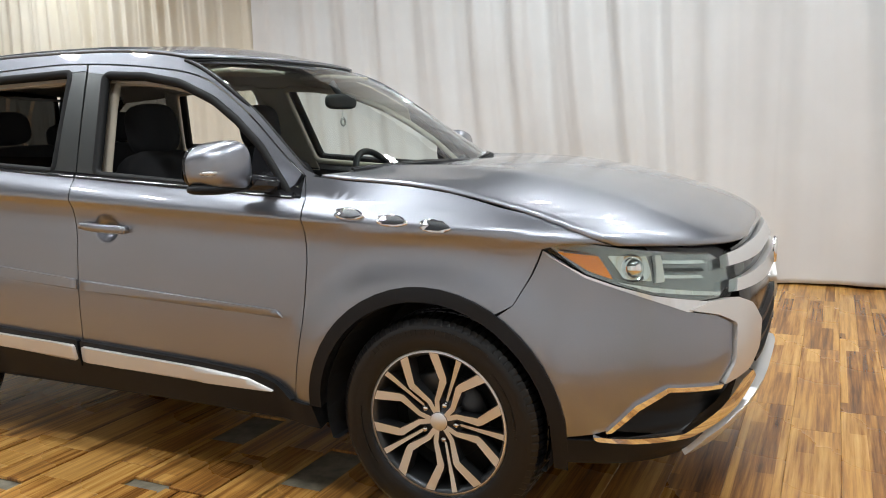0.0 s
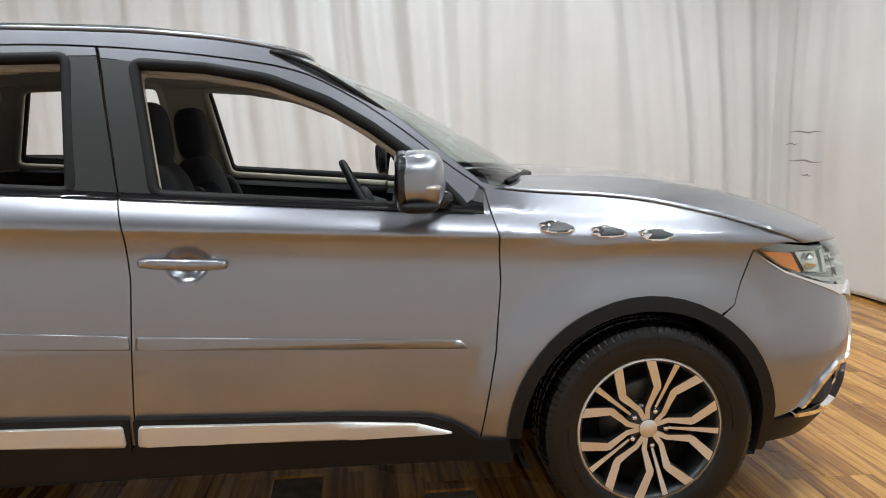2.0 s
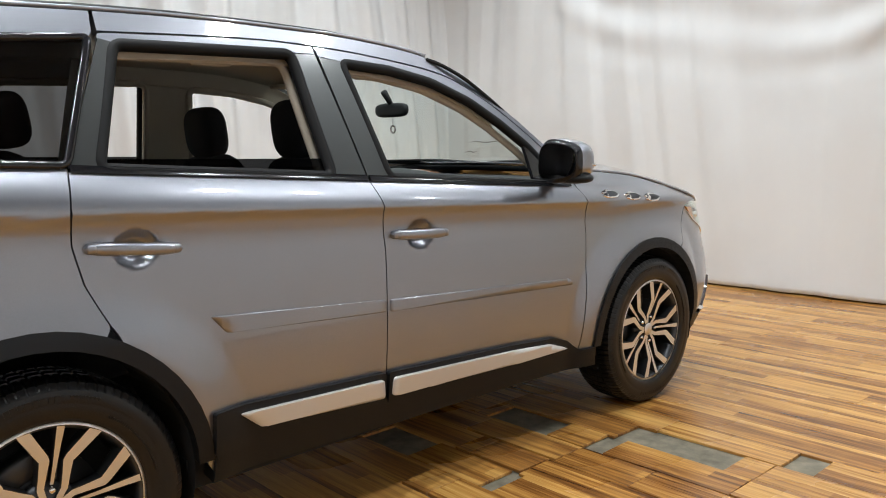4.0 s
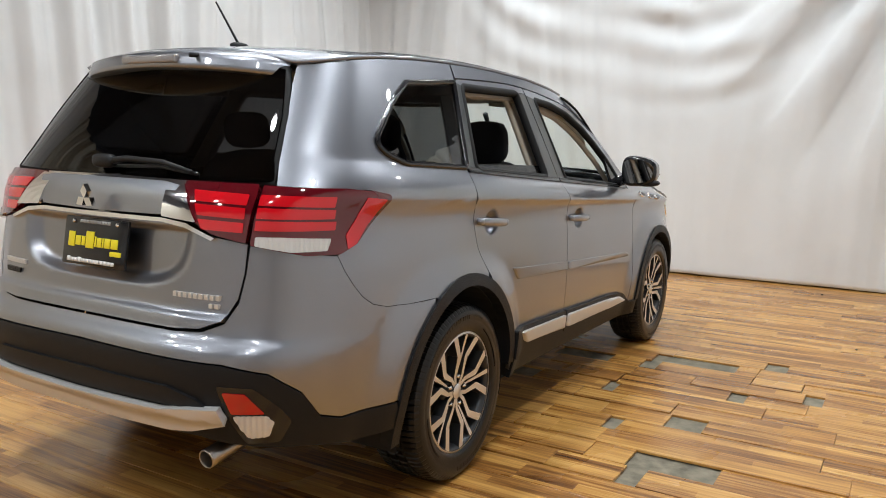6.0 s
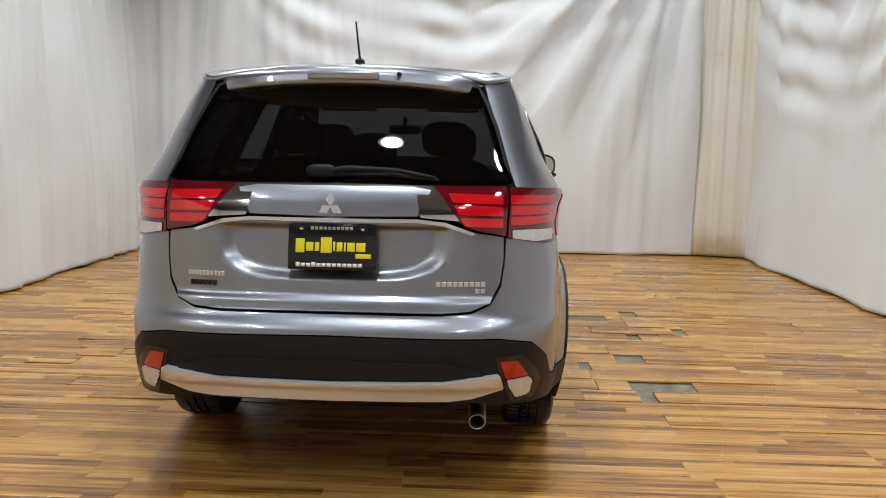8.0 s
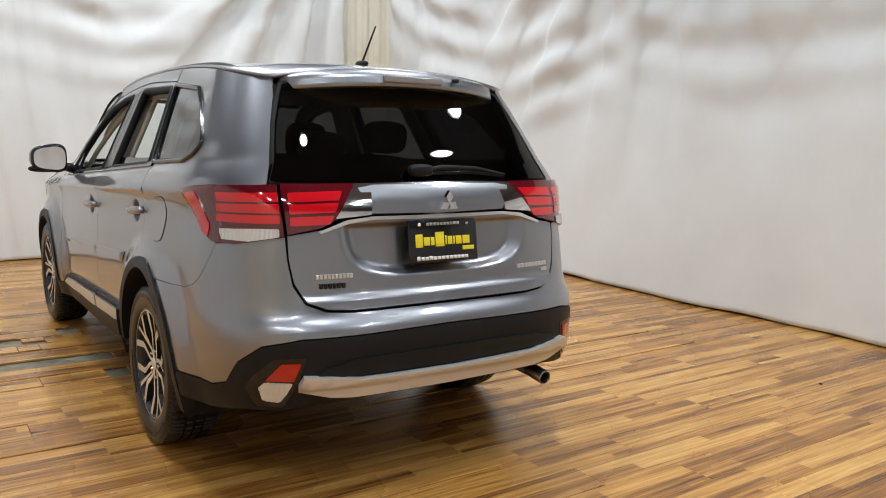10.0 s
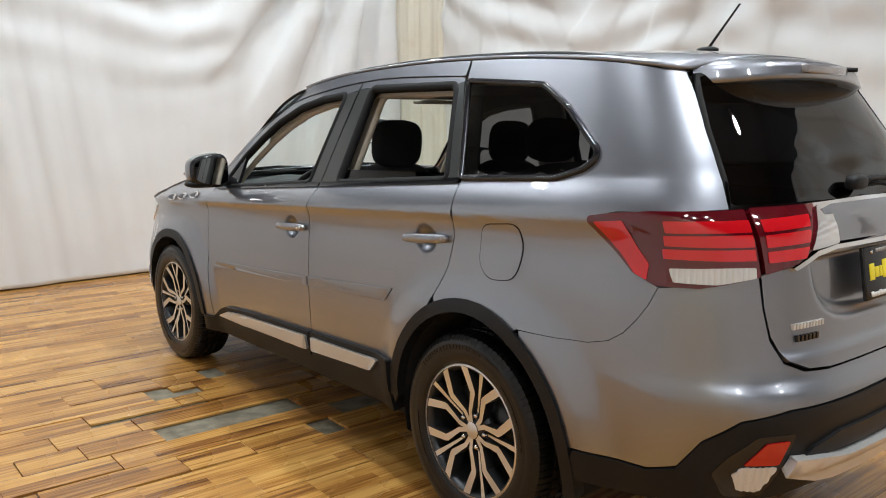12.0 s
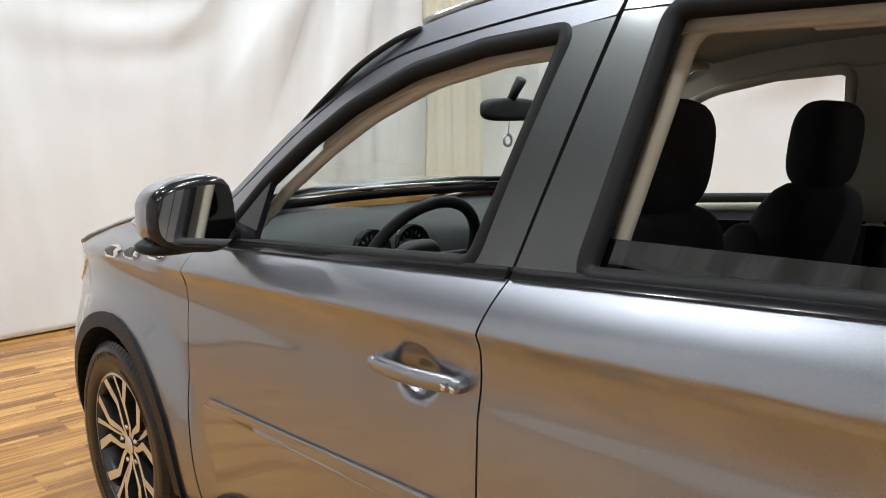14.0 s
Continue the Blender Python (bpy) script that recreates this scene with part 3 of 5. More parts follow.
def curve_pts(f, x0, x1, n=14, dz=0.0):
    return [(x0 + (x1 - x0) * i / n, f(x0 + (x1 - x0) * i / n) + dz) for i in range(n + 1)]


HOOD_EDGE = spline([0.8, 0.95, 1.3, 1.586, 1.75, 1.9], [1.14, 1.118, 1.082, 1.02, 0.972, 0.918])


def bowl_shape(hx, hz):
    def dip(u, z):
        r = math.hypot((u - hx) / 0.07, (z - hz) / 0.058)
        return -0.027 * (1 - step01(0.35, 1.0, r))
    return dip


for s, _ in SIDES:
    # front fender
    p = [(x + G, z) for x, z in FGAP] + sx((0.86, 0.355)) + arc(ARCH_F, 0.435, 178, 58)
    p += sx((1.615, 0.75), (1.66, 0.835), (1.692, 0.913), (1.76, 0.93), (1.84, 0.93), (1.89, 0.922)) + sx(*curve_pts(HOOD_EDGE, 1.87, 0.86, 16))
    panel("fender", p, PAINT, car, s)
    # doors, below the windows
    fd = [(x - G, z) for x, z in FGAP] + [(0.79, 0.33), (-0.245, 0.33)] + [(x + G, z) for x, z in reversed(BGAP)] + curve_pts(belt_z, -0.24, 0.83, 6, -0.004)
    door_f = panel("door", fd, PAINT, car, s, step=0.0105, shape=bowl_shape(-0.062, 0.941))
    rd = [(x - G, z) for x, z in BGAP] + [(-0.252, 0.33), (-0.895, 0.33)] + arc(ARCH_R, 0.452, 0, 58, 10) + [(-1.145, 0.79)]
    rd += [(x + G, z) for x, z in reversed(RGAP)] + curve_pts(belt_z, -1.2, -0.26, 6, -0.004)
    door_r = panel("door", rd, PAINT, car, s, step=0.0105, shape=bowl_shape(-1.062, 0.997))
    # window frames of the doors: painted top bands, black pillars
    band = curve_pts(door_top, -0.327, 0.82, 20, -0.003) + [(0.80, 1.105), (0.77, 1.085)] + list(reversed(WIN_F[1:7])) + [(-0.318, 1.555)]
    panel("window_frame", band, PAINT, door_f, s, step=0.05)
    band = [(-1.05, 1.578)] + curve_pts(door_top, -1.03, -0.337, 10, -0.003) + [(-0.33, 1.562), (-0.42, 1.562), (-1.012, 1.556), (-1.056, 1.566)]
    panel("window_frame", band, PAINT, door_r, s, step=0.05)
    panel("pillar_trim", [(-0.318, 1.552), (-0.226, 1.542), (-0.152, 1.145), (-0.249, 1.148)], PILLAR_BLACK, door_f, s, step=0.05, label="satin black pillar film")
    panel("pillar_trim", [(-0.33, 1.559), (-0.42, 1.559), (-0.385, 1.163), (-0.256, 1.15)], PILLAR_BLACK, door_r, s, step=0.05, label="satin black pillar film")
    panel("pillar_trim", [(-1.05, 1.57), (-1.012, 1.556), (-1.125, 1.213), (-1.203, 1.222)], PILLAR_BLACK, door_r, s, step=0.05, label="satin black pillar film")
    panel("mirror_sail", rounded([(0.60, 1.075), (0.60, 1.252), (0.79, 1.10), (0.828, 1.09), (0.834, 1.058)], 0.008), GLOSS_BLACK, door_f, s, off=-0.002, step=0.05, label="black triangular mirror base panel")
    # rubber seals round the openings, set a little inside
    for ring, own in ((WIN_F, door_f), (WIN_R, door_r)):
        bm = bmesh.new()
        rp = rounded(ring, 0.03, 5)
        pts = [skin(u, z) - skin_normal(u, z) * 0.012 for u, z in rp]
        tube(bm, [(q.x, q.y * s, q.z) for q in pts + pts[:1]], 0.019, 10, caps=False)
        part("seal", bm, SEAL, own, "black rubber window seal")
    # belt trims
    panel("belt_trim", curve_pts(belt_z, -0.245, 0.80, 8, -0.006) + curve_pts(belt_z, 0.80, -0.248, 8, 0.014), GLOSS_BLACK, door_f, s, off=0.006, step=0.06, label="gloss black belt trim")
    panel("belt_trim", curve_pts(belt_z, -1.2, -0.258, 8, -0.006) + curve_pts(belt_z, -0.257, -1.205, 8, 0.014), GLOSS_BLACK, door_r, s, off=0.006, step=0.06, label="gloss black belt trim")
    # roof side rail and front pillar
    rail = curve_pts(roof_edge, -1.05, 0.83, 40) + [(0.882, 1.134), (0.845, 1.126)] + curve_pts(door_top, 0.83, -1.05, 40, 0.003)
    panel("roof_side", rail, PAINT, car, s, step=0.04, hem=0.03)
    # rear quarter with its pillar, up to the tailgate
    q = [(x - G, z) for x, z in RGAP] + [(-1.165, 0.80)] + arc(ARCH_R, 0.452, 66, 118, 8)
    q += sx((-1.60, 0.7765), (-1.75, 0.7755), (-1.85, 0.7815), (-1.92, 0.80), (-1.965, 0.83), (-2.0, 0.872), (-2.03, 0.92), (-2.048, 0.968))
    q += sx((-1.975, 1.0), (-1.93, 1.05), (-1.83, 1.135), (-1.84, 1.15), (-1.92, 1.168)) + ry((0.655, 1.182), (0.625, 1.26), (0.585, 1.4), (0.55, 1.5), (0.528, 1.572))
    q += sx((-1.93, 1.578)) + sx(*curve_pts(roof_edge, -1.9, -1.06, 16)) + [(-1.066, 1.58)] + sx(*WIN_Q[1:]) + [(-1.212, 1.216)]
    quarter = panel("quarter_panel", q, PAINT, car, s)
    wq = rounded(sx(*WIN_Q), 0.02, 3)
    panel("quarter_window", wq, QUARTER_GLASS, car, s, off=-0.004, hem=0.003, step=0.05, label="dark tinted quarter window").visible_shadow = True
    bm = bmesh.new()
    pts = [skin(u, z) for u, z in wq[0:]]
    tube(bm, [(v.x, v.y * s, v.z) for v in pts + pts[:1]], 0.012, 8, caps=False)
    part("quarter_window_trim", bm, GLOSS_BLACK, car, "gloss black window surround")
    # wheel arch flares
    for c, a0, a1 in ((ARCH_F, 178, -14), (ARCH_R, 2, 190)):
        fl = arc(c, 0.447 if c is ARCH_F else 0.466, a0, a1, 26) + arc(c, 0.402 if c is ARCH_F else 0.42, a1, a0, 26)
        panel("arch_flare", [(u_of_x(x, z), z) for x, z in fl], BLACK_PLASTIC, car, s, off=0.010, hem=0.05, step=0.05, label="black plastic wheel arch flare")
    # sill, cladding and silver strips
    panel("sill", [(0.885, 0.36), (0.80, 0.36), (0.70, 0.385), (-0.89, 0.40), (-0.90, 0.30), (0.905, 0.275)], BLACK_PLASTIC, car, s, off=0.012, hem=0.06, step=0.06, label="black plastic sill")
    panel("door_cladding", rounded([(0.80, 0.362), (0.72, 0.415), (0.64, 0.442), (0.38, 0.462), (-0.243, 0.487), (-0.243, 0.375), (0.70, 0.352)], 0.012), BLACK_PLASTIC, door_f, s, off=0.02, hem=0.03, step=0.04, label="black plastic door cladding")
    panel("cladding_strip", rounded([(0.715, 0.387), (0.60, 0.425), (0.38, 0.443), (-0.226, 0.468), (-0.232, 0.405), (0.38, 0.388)], 0.012), SILVER, door_f, s, off=0.034, hem=0.018, step=0.04, dome=0.004, label="silver trim strip")
    panel("door_cladding", rounded([(-0.257, 0.489), (-0.90, 0.513), (-0.90, 0.385), (-0.257, 0.375)], 0.012), BLACK_PLASTIC, door_r, s, off=0.02, hem=0.03, step=0.04, label="black plastic door cladding")
    panel("cladding_strip", rounded([(-0.272, 0.47), (-0.82, 0.487), (-0.74, 0.43), (-0.266, 0.405)], 0.012), SILVER, door_r, s, off=0.034, hem=0.018, step=0.04, dome=0.004, label="silver trim strip")
    # body side mouldings
    panel("side_moulding", rounded([(-0.218, 0.734), (0.742, 0.676), (0.768, 0.648), (-0.222, 0.692)], 0.006, 2), PAINT, door_f, s, off=0.009, hem=0.012, step=0.03, dome=0.005, label="grey side moulding")
    panel("side_moulding", rounded([(-0.238, 0.736), (-0.872, 0.783), (-0.825, 0.728), (-0.236, 0.693)], 0.006, 2), PAINT, door_r, s, off=0.009, hem=0.012, step=0.03, dome=0.005, label="grey side moulding")

    # handles: recess bowl and grip
    for own, hx, hz, tilt in ((door_f, -0.07, 0.944, -0.055), (door_r, -1.07, 1.0, -0.09)):
        n = skin_normal(hx, hz)
        y0 = skin(hx, hz).y
        bm = bmesh.new()
        L, rows = 0.128, []
        for i in range(25):
            a = -1 + 2 * i / 24
            x = hx + a * L
            z = hz + tilt * a * L
            fat = (1 - abs(a) ** 6) ** 0.5
            out = skin(x, z).y + 0.012 + 0.026 * (1 - a * a * 0.75)
            rows.append([bm.verts.new((x, s * (out - 0.012 + 0.012 * math.cos(k)), z + (0.004 + 0.0135 * fat) * math.sin(k))) for k in np.linspace(0, 2 * math.pi, 12, endpoint=False)])
        for i in range(24):
            for k in range(12):
                bm.faces.new((rows[i][k], rows[i][(k + 1) % 12], rows[i + 1][(k + 1) % 12], rows[i + 1][k]))
        bm.faces.new(rows[0])
        bm.faces.new(rows[-1])
        for ex in (-0.112, 0.112):
            blob(bm, 0.016, 0.02, 0.014, (hx + ex, s * (skin(hx + ex, hz).y + 0.006), hz + tilt * ex), 3, 12, 8)
        bmesh.ops.recalc_face_normals(bm, faces=bm.faces[:])
        grip = part("door_handle", bm, PAINT, own)
        if own is door_f and s > 0:
            bm = bmesh.new()
            for ox in (-0.10, -0.122):
                lathe(bm, [(0.0, 0), (0.007, 0), (0.007, 0.003), (0.0, 0.003)], 12)
                for v in bm.verts[-48:]:
                    v.co += Vector((hx + ox, skin(hx + ox, hz).y + 0.032, hz + tilt * ox))
            part("key_lock", bm, CHROME, grip, "small round lock cylinders")

    # stick-on chrome vents on the fender
    for k, vx in enumerate((1.05, 1.212, 1.365)):
        vz = (1.008, 0.99, 0.976)[k]
        out = [(vx - 0.062, vz + 0.012), (vx - 0.02, vz + 0.02), (vx + 0.03, vz + 0.012), (vx + 0.062, vz - 0.006), (vx + 0.03, vz - 0.016), (vx - 0.03, vz - 0.014), (vx - 0.062, vz - 0.002), (vx - 0.045, vz + 0.005)]
        vent = panel("fender_vent", rounded(sx(*out), 0.012, 3), CHROME, car, s, off=0.009, hem=0.01, step=0.02, dome=0.004, label="chrome stick-on fender vent")
        inn = [(vx - 0.028, vz + 0.012), (vx + 0.02, vz + 0.010), (vx + 0.05, vz - 0.004), (vx + 0.02, vz - 0.011), (vx - 0.034, vz - 0.009), (vx - 0.018, vz + 0.002)]
        panel("vent_hole", rounded(sx(*inn), 0.006, 2), ALLOY_DARK, vent, s, off=0.0105, hem=0.001, step=0.03, label="dark grey vent inset")

    # fuel door on the left side: a thin ring and a lid
    if s > 0:
        fuel = rounded([(-1.37, 1.082), (-1.55, 1.10), (-1.575, 1.012), (-1.548, 0.915), (-1.425, 0.90), (-1.365, 0.95)], 0.045, 6)
        panel("fuel_door_gap", [(u_of_x(x, z), z) for x, z in fuel], VOID, car, s, off=0.0012, hem=0.001, step=0.05, label="dark gap round the fuel door")
        c = (-1.47, 1.0)
        panel("fuel_door", [(u_of_x(c[0] + (x - c[0]) * 0.965, 1), c[1] + (z - c[1]) * 0.97) for x, z in fuel], PAINT, car, s, off=0.003, hem=0.003, step=0.05)

# ---- rear end ----
mid = UREAR
bump_half = [(mid, 0.728)] + ry((0.40, 0.728), (0.50, 0.736), (0.57, 0.765), (0.607, 0.83), (0.618, 0.92), (0.62, 1.0), (0.77, 0.975)) + sx((-2.0495, 0.966), (-2.0318, 0.9195), (-2.0018, 0.871), (-1.9668, 0.8285), (-1.921, 0.798), (-1.8505, 0.7795), (-1.75, 0.7735), (-1.61, 0.774))
bump_half += [(u_of_x(x, z), z) for x, z in arc(ARCH_R, 0.452, 124, 168, 8)] + sx((-1.83, 0.458), (-2.05, 0.455), (-2.13, 0.48)) + ry((0.78, 0.565), (0.72, 0.63), (0.6, 0.655)) + [(mid, 0.662)]
bumper_rear = panel("rear_bumper", whole(bump_half, mid), PAINT, car, step=0.035)
low_half = [(mid, 0.657)] + ry((0.6, 0.65), (0.72, 0.625), (0.78, 0.56)) + sx((-2.13, 0.475), (-2.05, 0.45), (-1.835, 0.453)) + sx((-1.80, 0.36), (-2.0, 0.355)) + ry((0.76, 0.385), (0.6, 0.405), (0.5, 0.42)) + [(mid, 0.42)]
panel("lower_valance", whole(low_half, mid), BLACK_PLASTIC, bumper_rear, off=0.006, hem=0.12, step=0.04, label="black plastic lower bumper")
step_half = [(mid, 0.575)] + ry((0.42, 0.572), (0.52, 0.545), (0.56, 0.515)) + [(mid, 0.512)]
panel("valance_step", whole(step_half, mid), BLACK_PLASTIC, bumper_rear, off=0.016, hem=0.012, step=0.05, label="raised black plastic panel")
st_half = [(mid, 0.497)] + ry((0.40, 0.505), (0.50, 0.52), (0.595, 0.528), (0.61, 0.475), (0.50, 0.445), (0.42, 0.437)) + [(mid, 0.432)]
panel("skid_strip", whole(st_half, mid), SILVER, bumper_rear, off=0.026, hem=0.03, step=0.04, label="silver skid strip",
      shape=lambda u, z: 0.012 * step01(0.47, 0.49, z))
for s, _ in SIDES:
    housing = panel("reflector_housing", rounded(ry((0.685, 0.588), (0.585, 0.590), (0.612, 0.49), (0.648, 0.408), (0.728, 0.412), (0.757, 0.478), (0.738, 0.525)), 0.012), GLOSS_BLACK, bumper_rear, s, off=0.008, hem=0.01, step=0.04, label="black reflector housing")
    panel("reflector", rounded(ry((0.664, 0.570), (0.604, 0.572), (0.624, 0.506), (0.706, 0.508)), 0.006), RED_BRIGHT, housing, s, off=0.012, hem=0.004, step=0.04, label="red reflector")
    panel("reverse_lamp", rounded(ry((0.627, 0.500), (0.708, 0.502), (0.724, 0.480), (0.708, 0.434), (0.660, 0.428), (0.642, 0.462)), 0.007), WHITE_LENS, housing, s, off=0.012, hem=0.004, step=0.005, label="clear reversing lamp",
          shape=lambda u, z: 0.0022 * math.sin(u * 380))

# tailgate metal with a shallow plate recess


def gate_shape(u, z):
    y = abs(skin(u, z).y)
    q = ((y / 0.425) ** 4 + (max(1.07 - z, 0) / 0.222) ** 4) ** 0.25
    d = -0.036 * (1 - step01(0.84, 1.03, q)) * (1 - step01(1.03, 1.045, z))
    return d + 0.016 * (1 - step01(0.768, 0.80, z))


gate_half = [(mid, 1.07)] + ry((0.3, 1.055), (0.42, 1.045), (0.50, 1.022), (0.612, 1.005), (0.612, 0.92), (0.60, 0.84), (0.562, 0.772), (0.495, 0.743), (0.40, 0.735)) + [(mid, 0.735)]
tailgate = panel("tailgate", whole(gate_half, mid), PAINT, car, step=0.014, shape=gate_shape)
gar = [(mid, 1.165)] + ry((0.28, 1.165), (0.345, 1.155), (0.30, 1.075)) + [(mid, 1.07)]
panel("garnish", whole(gar, mid), PAINT, tailgate, off=0.018, hem=0.03, step=0.03, label="", shape=lambda u, z: 0.012 * step01(1.08, 1.16, z))
gar = [(mid, 1.064)] + ry((0.30, 1.066), (0.40, 1.056), (0.51, 1.018), (0.50, 1.01), (0.40, 1.042), (0.3, 1.054)) + [(mid, 1.051)]
panel("garnish_chrome", whole(gar, mid), CHROME, tailgate, off=0.012, hem=0.02, step=0.03, label="chrome garnish strip")
gar = [(mid, 1.184)] + ry((0.36, 1.18), (0.35, 1.168)) + [(mid, 1.168)]
panel("garnish_chrome", whole(gar, mid), CHROME, tailgate, off=0.010, hem=0.02, step=0.04, label="chrome garnish strip")
for s, _ in SIDES:
    panel("garnish_chrome", rounded(ry((0.29, 1.166), (0.355, 1.168), (0.45, 1.06), (0.31, 1.07)), 0.008), CHROME, tailgate, s, off=0.028, hem=0.04, step=0.03, label="chrome garnish end")
    # lamps: the inner on the tailgate, the outer on the quarter
    inner = panel("tail_lamp", rounded(ry((0.612, 1.176), (0.352, 1.176), (0.372, 1.14), (0.43, 1.065), (0.50, 1.03), (0.612, 1.008)), 0.006), RED_DARK, tailgate, s, off=0.02, hem=0.04, step=0.03, label="red tail lamp")
    for z0 in (1.145, 1.108, 1.068):
        wi = 0.405 + (1.15 - z0) * 0.55
        panel("lamp_bar", rounded(ry((0.60, z0), (wi, z0 + 0.004), (wi + 0.018, z0 - 0.026), (0.60, z0 - 0.030)), 0.004, 2), RED_LENS, inner, s, off=0.0225, hem=0.002, step=0.05, label="bright red lamp bar")
    outer = panel("tail_lamp", rounded(ry((0.622, 1.176), (0.70, 1.172)) + sx((-2.02, 1.17), (-1.91, 1.16), (-1.842, 1.148), (-1.838, 1.137), (-1.925, 1.055), (-1.98, 1.0), (-2.045, 0.972)) + ry((0.75, 0.972), (0.622, 1.002)), 0.006), RED_DARK, car, s, off=0.014, hem=0.04, step=0.03, label="red tail lamp")
    panel("lamp_bar", rounded(sx((-1.95, 1.145), (-1.862, 1.138), (-1.94, 1.055), (-1.985, 1.0), (-2.02, 0.985), (-2.02, 1.03), (-1.985, 1.08)), 0.006), RED_LENS, outer, s, off=0.017, hem=0.002, step=0.05, label="bright red lamp bar")
    for z0 in (1.148, 1.112, 1.076):
        panel("lamp_bar", rounded(ry((0.63, z0), (0.69, z0)) + sx((-2.05, z0), (-2.055, z0 - 0.028)) + ry((0.69, z0 - 0.03), (0.63, z0 - 0.03)), 0.003, 2), RED_LENS, outer, s, off=0.017, hem=0.002, step=0.05, label="bright red lamp bar")
    panel("indicator_lens", rounded(ry((0.635, 1.028), (0.70, 1.028)) + sx((-2.07, 1.022), (-2.085, 0.985)) + ry((0.72, 0.983), (0.635, 1.0)), 0.005), WHITE_LENS, outer, s, off=0.018, hem=0.003, step=0.005, label="clear ribbed indicator lens",
          shape=lambda u, z: 0.0022 * math.sin(u * 420))

# rear window and the strip that joins it to the spoiler
rw_half = [(mid, 1.572)] + ry((0.30, 1.569), (0.506, 1.550), (0.545, 1.49), (0.578, 1.40), (0.618, 1.26), (0.645, 1.192)) + [(mid, 1.185)]
panel("rear_window", whole(rw_half, mid), PRIVACY, car, off=0.002, hem=0.004, step=0.04, label="dark tinted rear window")
bm = bmesh.new()
o = [skin(u, z) - skin_normal(u, z) * 0.008 for u, z in whole(rw_half, mid)]
tube(bm, o + o[:1], 0.014, 6, caps=False)
part("rear_window_seal", bm, SEAL, car, "black rubber window seal")


def roof_at(a, b):
    bb = 2 * b - 1
    xc = 0.30 - 2.28 * a
    xe = 0.19 - 2.12 * a
    x = xc + (xe - xc) * bb * bb
    ye = half_width(xe, roof_edge(xe)) - 0.004
    if xe < -1.45:
        ye = min(ye, skin(u_of_x(xe, roof_edge(xe)), roof_edge(xe)).y)
    ze = roof_edge(xe) + 0.002
    crown = 0.034 + 0.016 * step01(0.78, 1.0, a)
    z = ze + crown * (1 - abs(bb) ** 2.6)
    z -= 0.032 * (1 - step01(0.0, 0.14, a)) * (1 - bb * bb)
    z -= 0.010 * math.exp(-((abs(bb) - 0.86) / 0.05) ** 2) * step01(0.1, 0.2, a) * (1 - step01(0.85, 0.95, a))
    return Vector((x, bb * ye, z))


roof = patch("roof", roof_at, 60, 50, PAINT, car, 0.012)
# spoiler lip over the rear window


def spoiler_at(a, b):
    bb = 2 * b - 1
    y = bb * 0.505
    ov = [(-1.80, 0.036), (-1.93, 0.031), (-2.03, 0.020), (-2.068, 0.006), (-2.084, -0.042), (-2.06, -0.050), (-1.90, -0.045)]
    i = min(int(a * 6), 5)
    f = a * 6 - i
    x = ov[i][0] * (1 - f) + ov[i + 1][0] * f
    dz = ov[i][1] * (1 - f) + ov[i + 1][1] * f
    x += 0.085 * bb * bb + 0.06 * abs(bb) ** 8
    return Vector((x, y, 1.598 + dz - 0.030 * bb * bb))


spoiler = patch("spoiler", spoiler_at, 18, 30, PAINT, car, 0.0, flip=True)
part("brake_lamp", boxes((-2.088, -2.03, -0.135, 0.135, 1.567, 1.597), bev=0.007), BRAKE_LENS, spoiler, "clear high brake lamp")
bm = bmesh.new()
tube(bm, [(-2.03, -0.21, 1.594), (-2.086, -0.21, 1.590)], 0.008, 10)
part("washer_nozzle", bm, BLACK_PLASTIC, spoiler, "black washer nozzle")
# roof rails, low and black
for s, _ in SIDES:
    bm = bmesh.new()
    pts = []
    for i in range(25):
        x = 0.0 - 1.75 * i / 24
        t = i / 24
        pts.append((x, s * (half_width(x, roof_edge(x)) - 0.055), roof_edge(x) + 0.010 + 0.006 * min(1, 8 * t, 8 * (1 - t))))
    tube(bm, pts, 0.012, 8)
    part("roof_rail", bm, BLACK_PLASTIC, car, "low black roof rail")
# antenna
bm = bmesh.new()
blob(bm, 0.045, 0.02, 0.014, (-1.645, 0, 1.672), 2.4, 16, 10)
ant = part("antenna", bm, BLACK_PLASTIC, car, "black whip antenna")
bm = tube(bmesh.new(), [(-1.65, 0, 1.68), (-1.70, 0, 1.742), (-1.765, 0, 1.822)], 0.0055, 8, 0.0035)
part("antenna_rod", bm, RUBBER, ant)
# rear wiper
bm = tube(bmesh.new(), [(-2.235, 0.06, 1.225), (-2.225, -0.05, 1.243), (-2.215, -0.22, 1.237), (-2.225, -0.36, 1.212)], 0.013, 8, 0.007)
blob(bm, 0.022, 0.055, 0.024, (-2.228, 0.055, 1.232), 3, 14, 8)
wip = part("rear_wiper", bm, BLACK_PLASTIC, car, "black rear wiper arm")
part("wiper_blade", tube(bmesh.new(), [(-2.205, 0.05, 1.215), (-2.205, -0.2, 1.222), (-2.21, -0.37, 1.205)], 0.007, 6), RUBBER, wip)
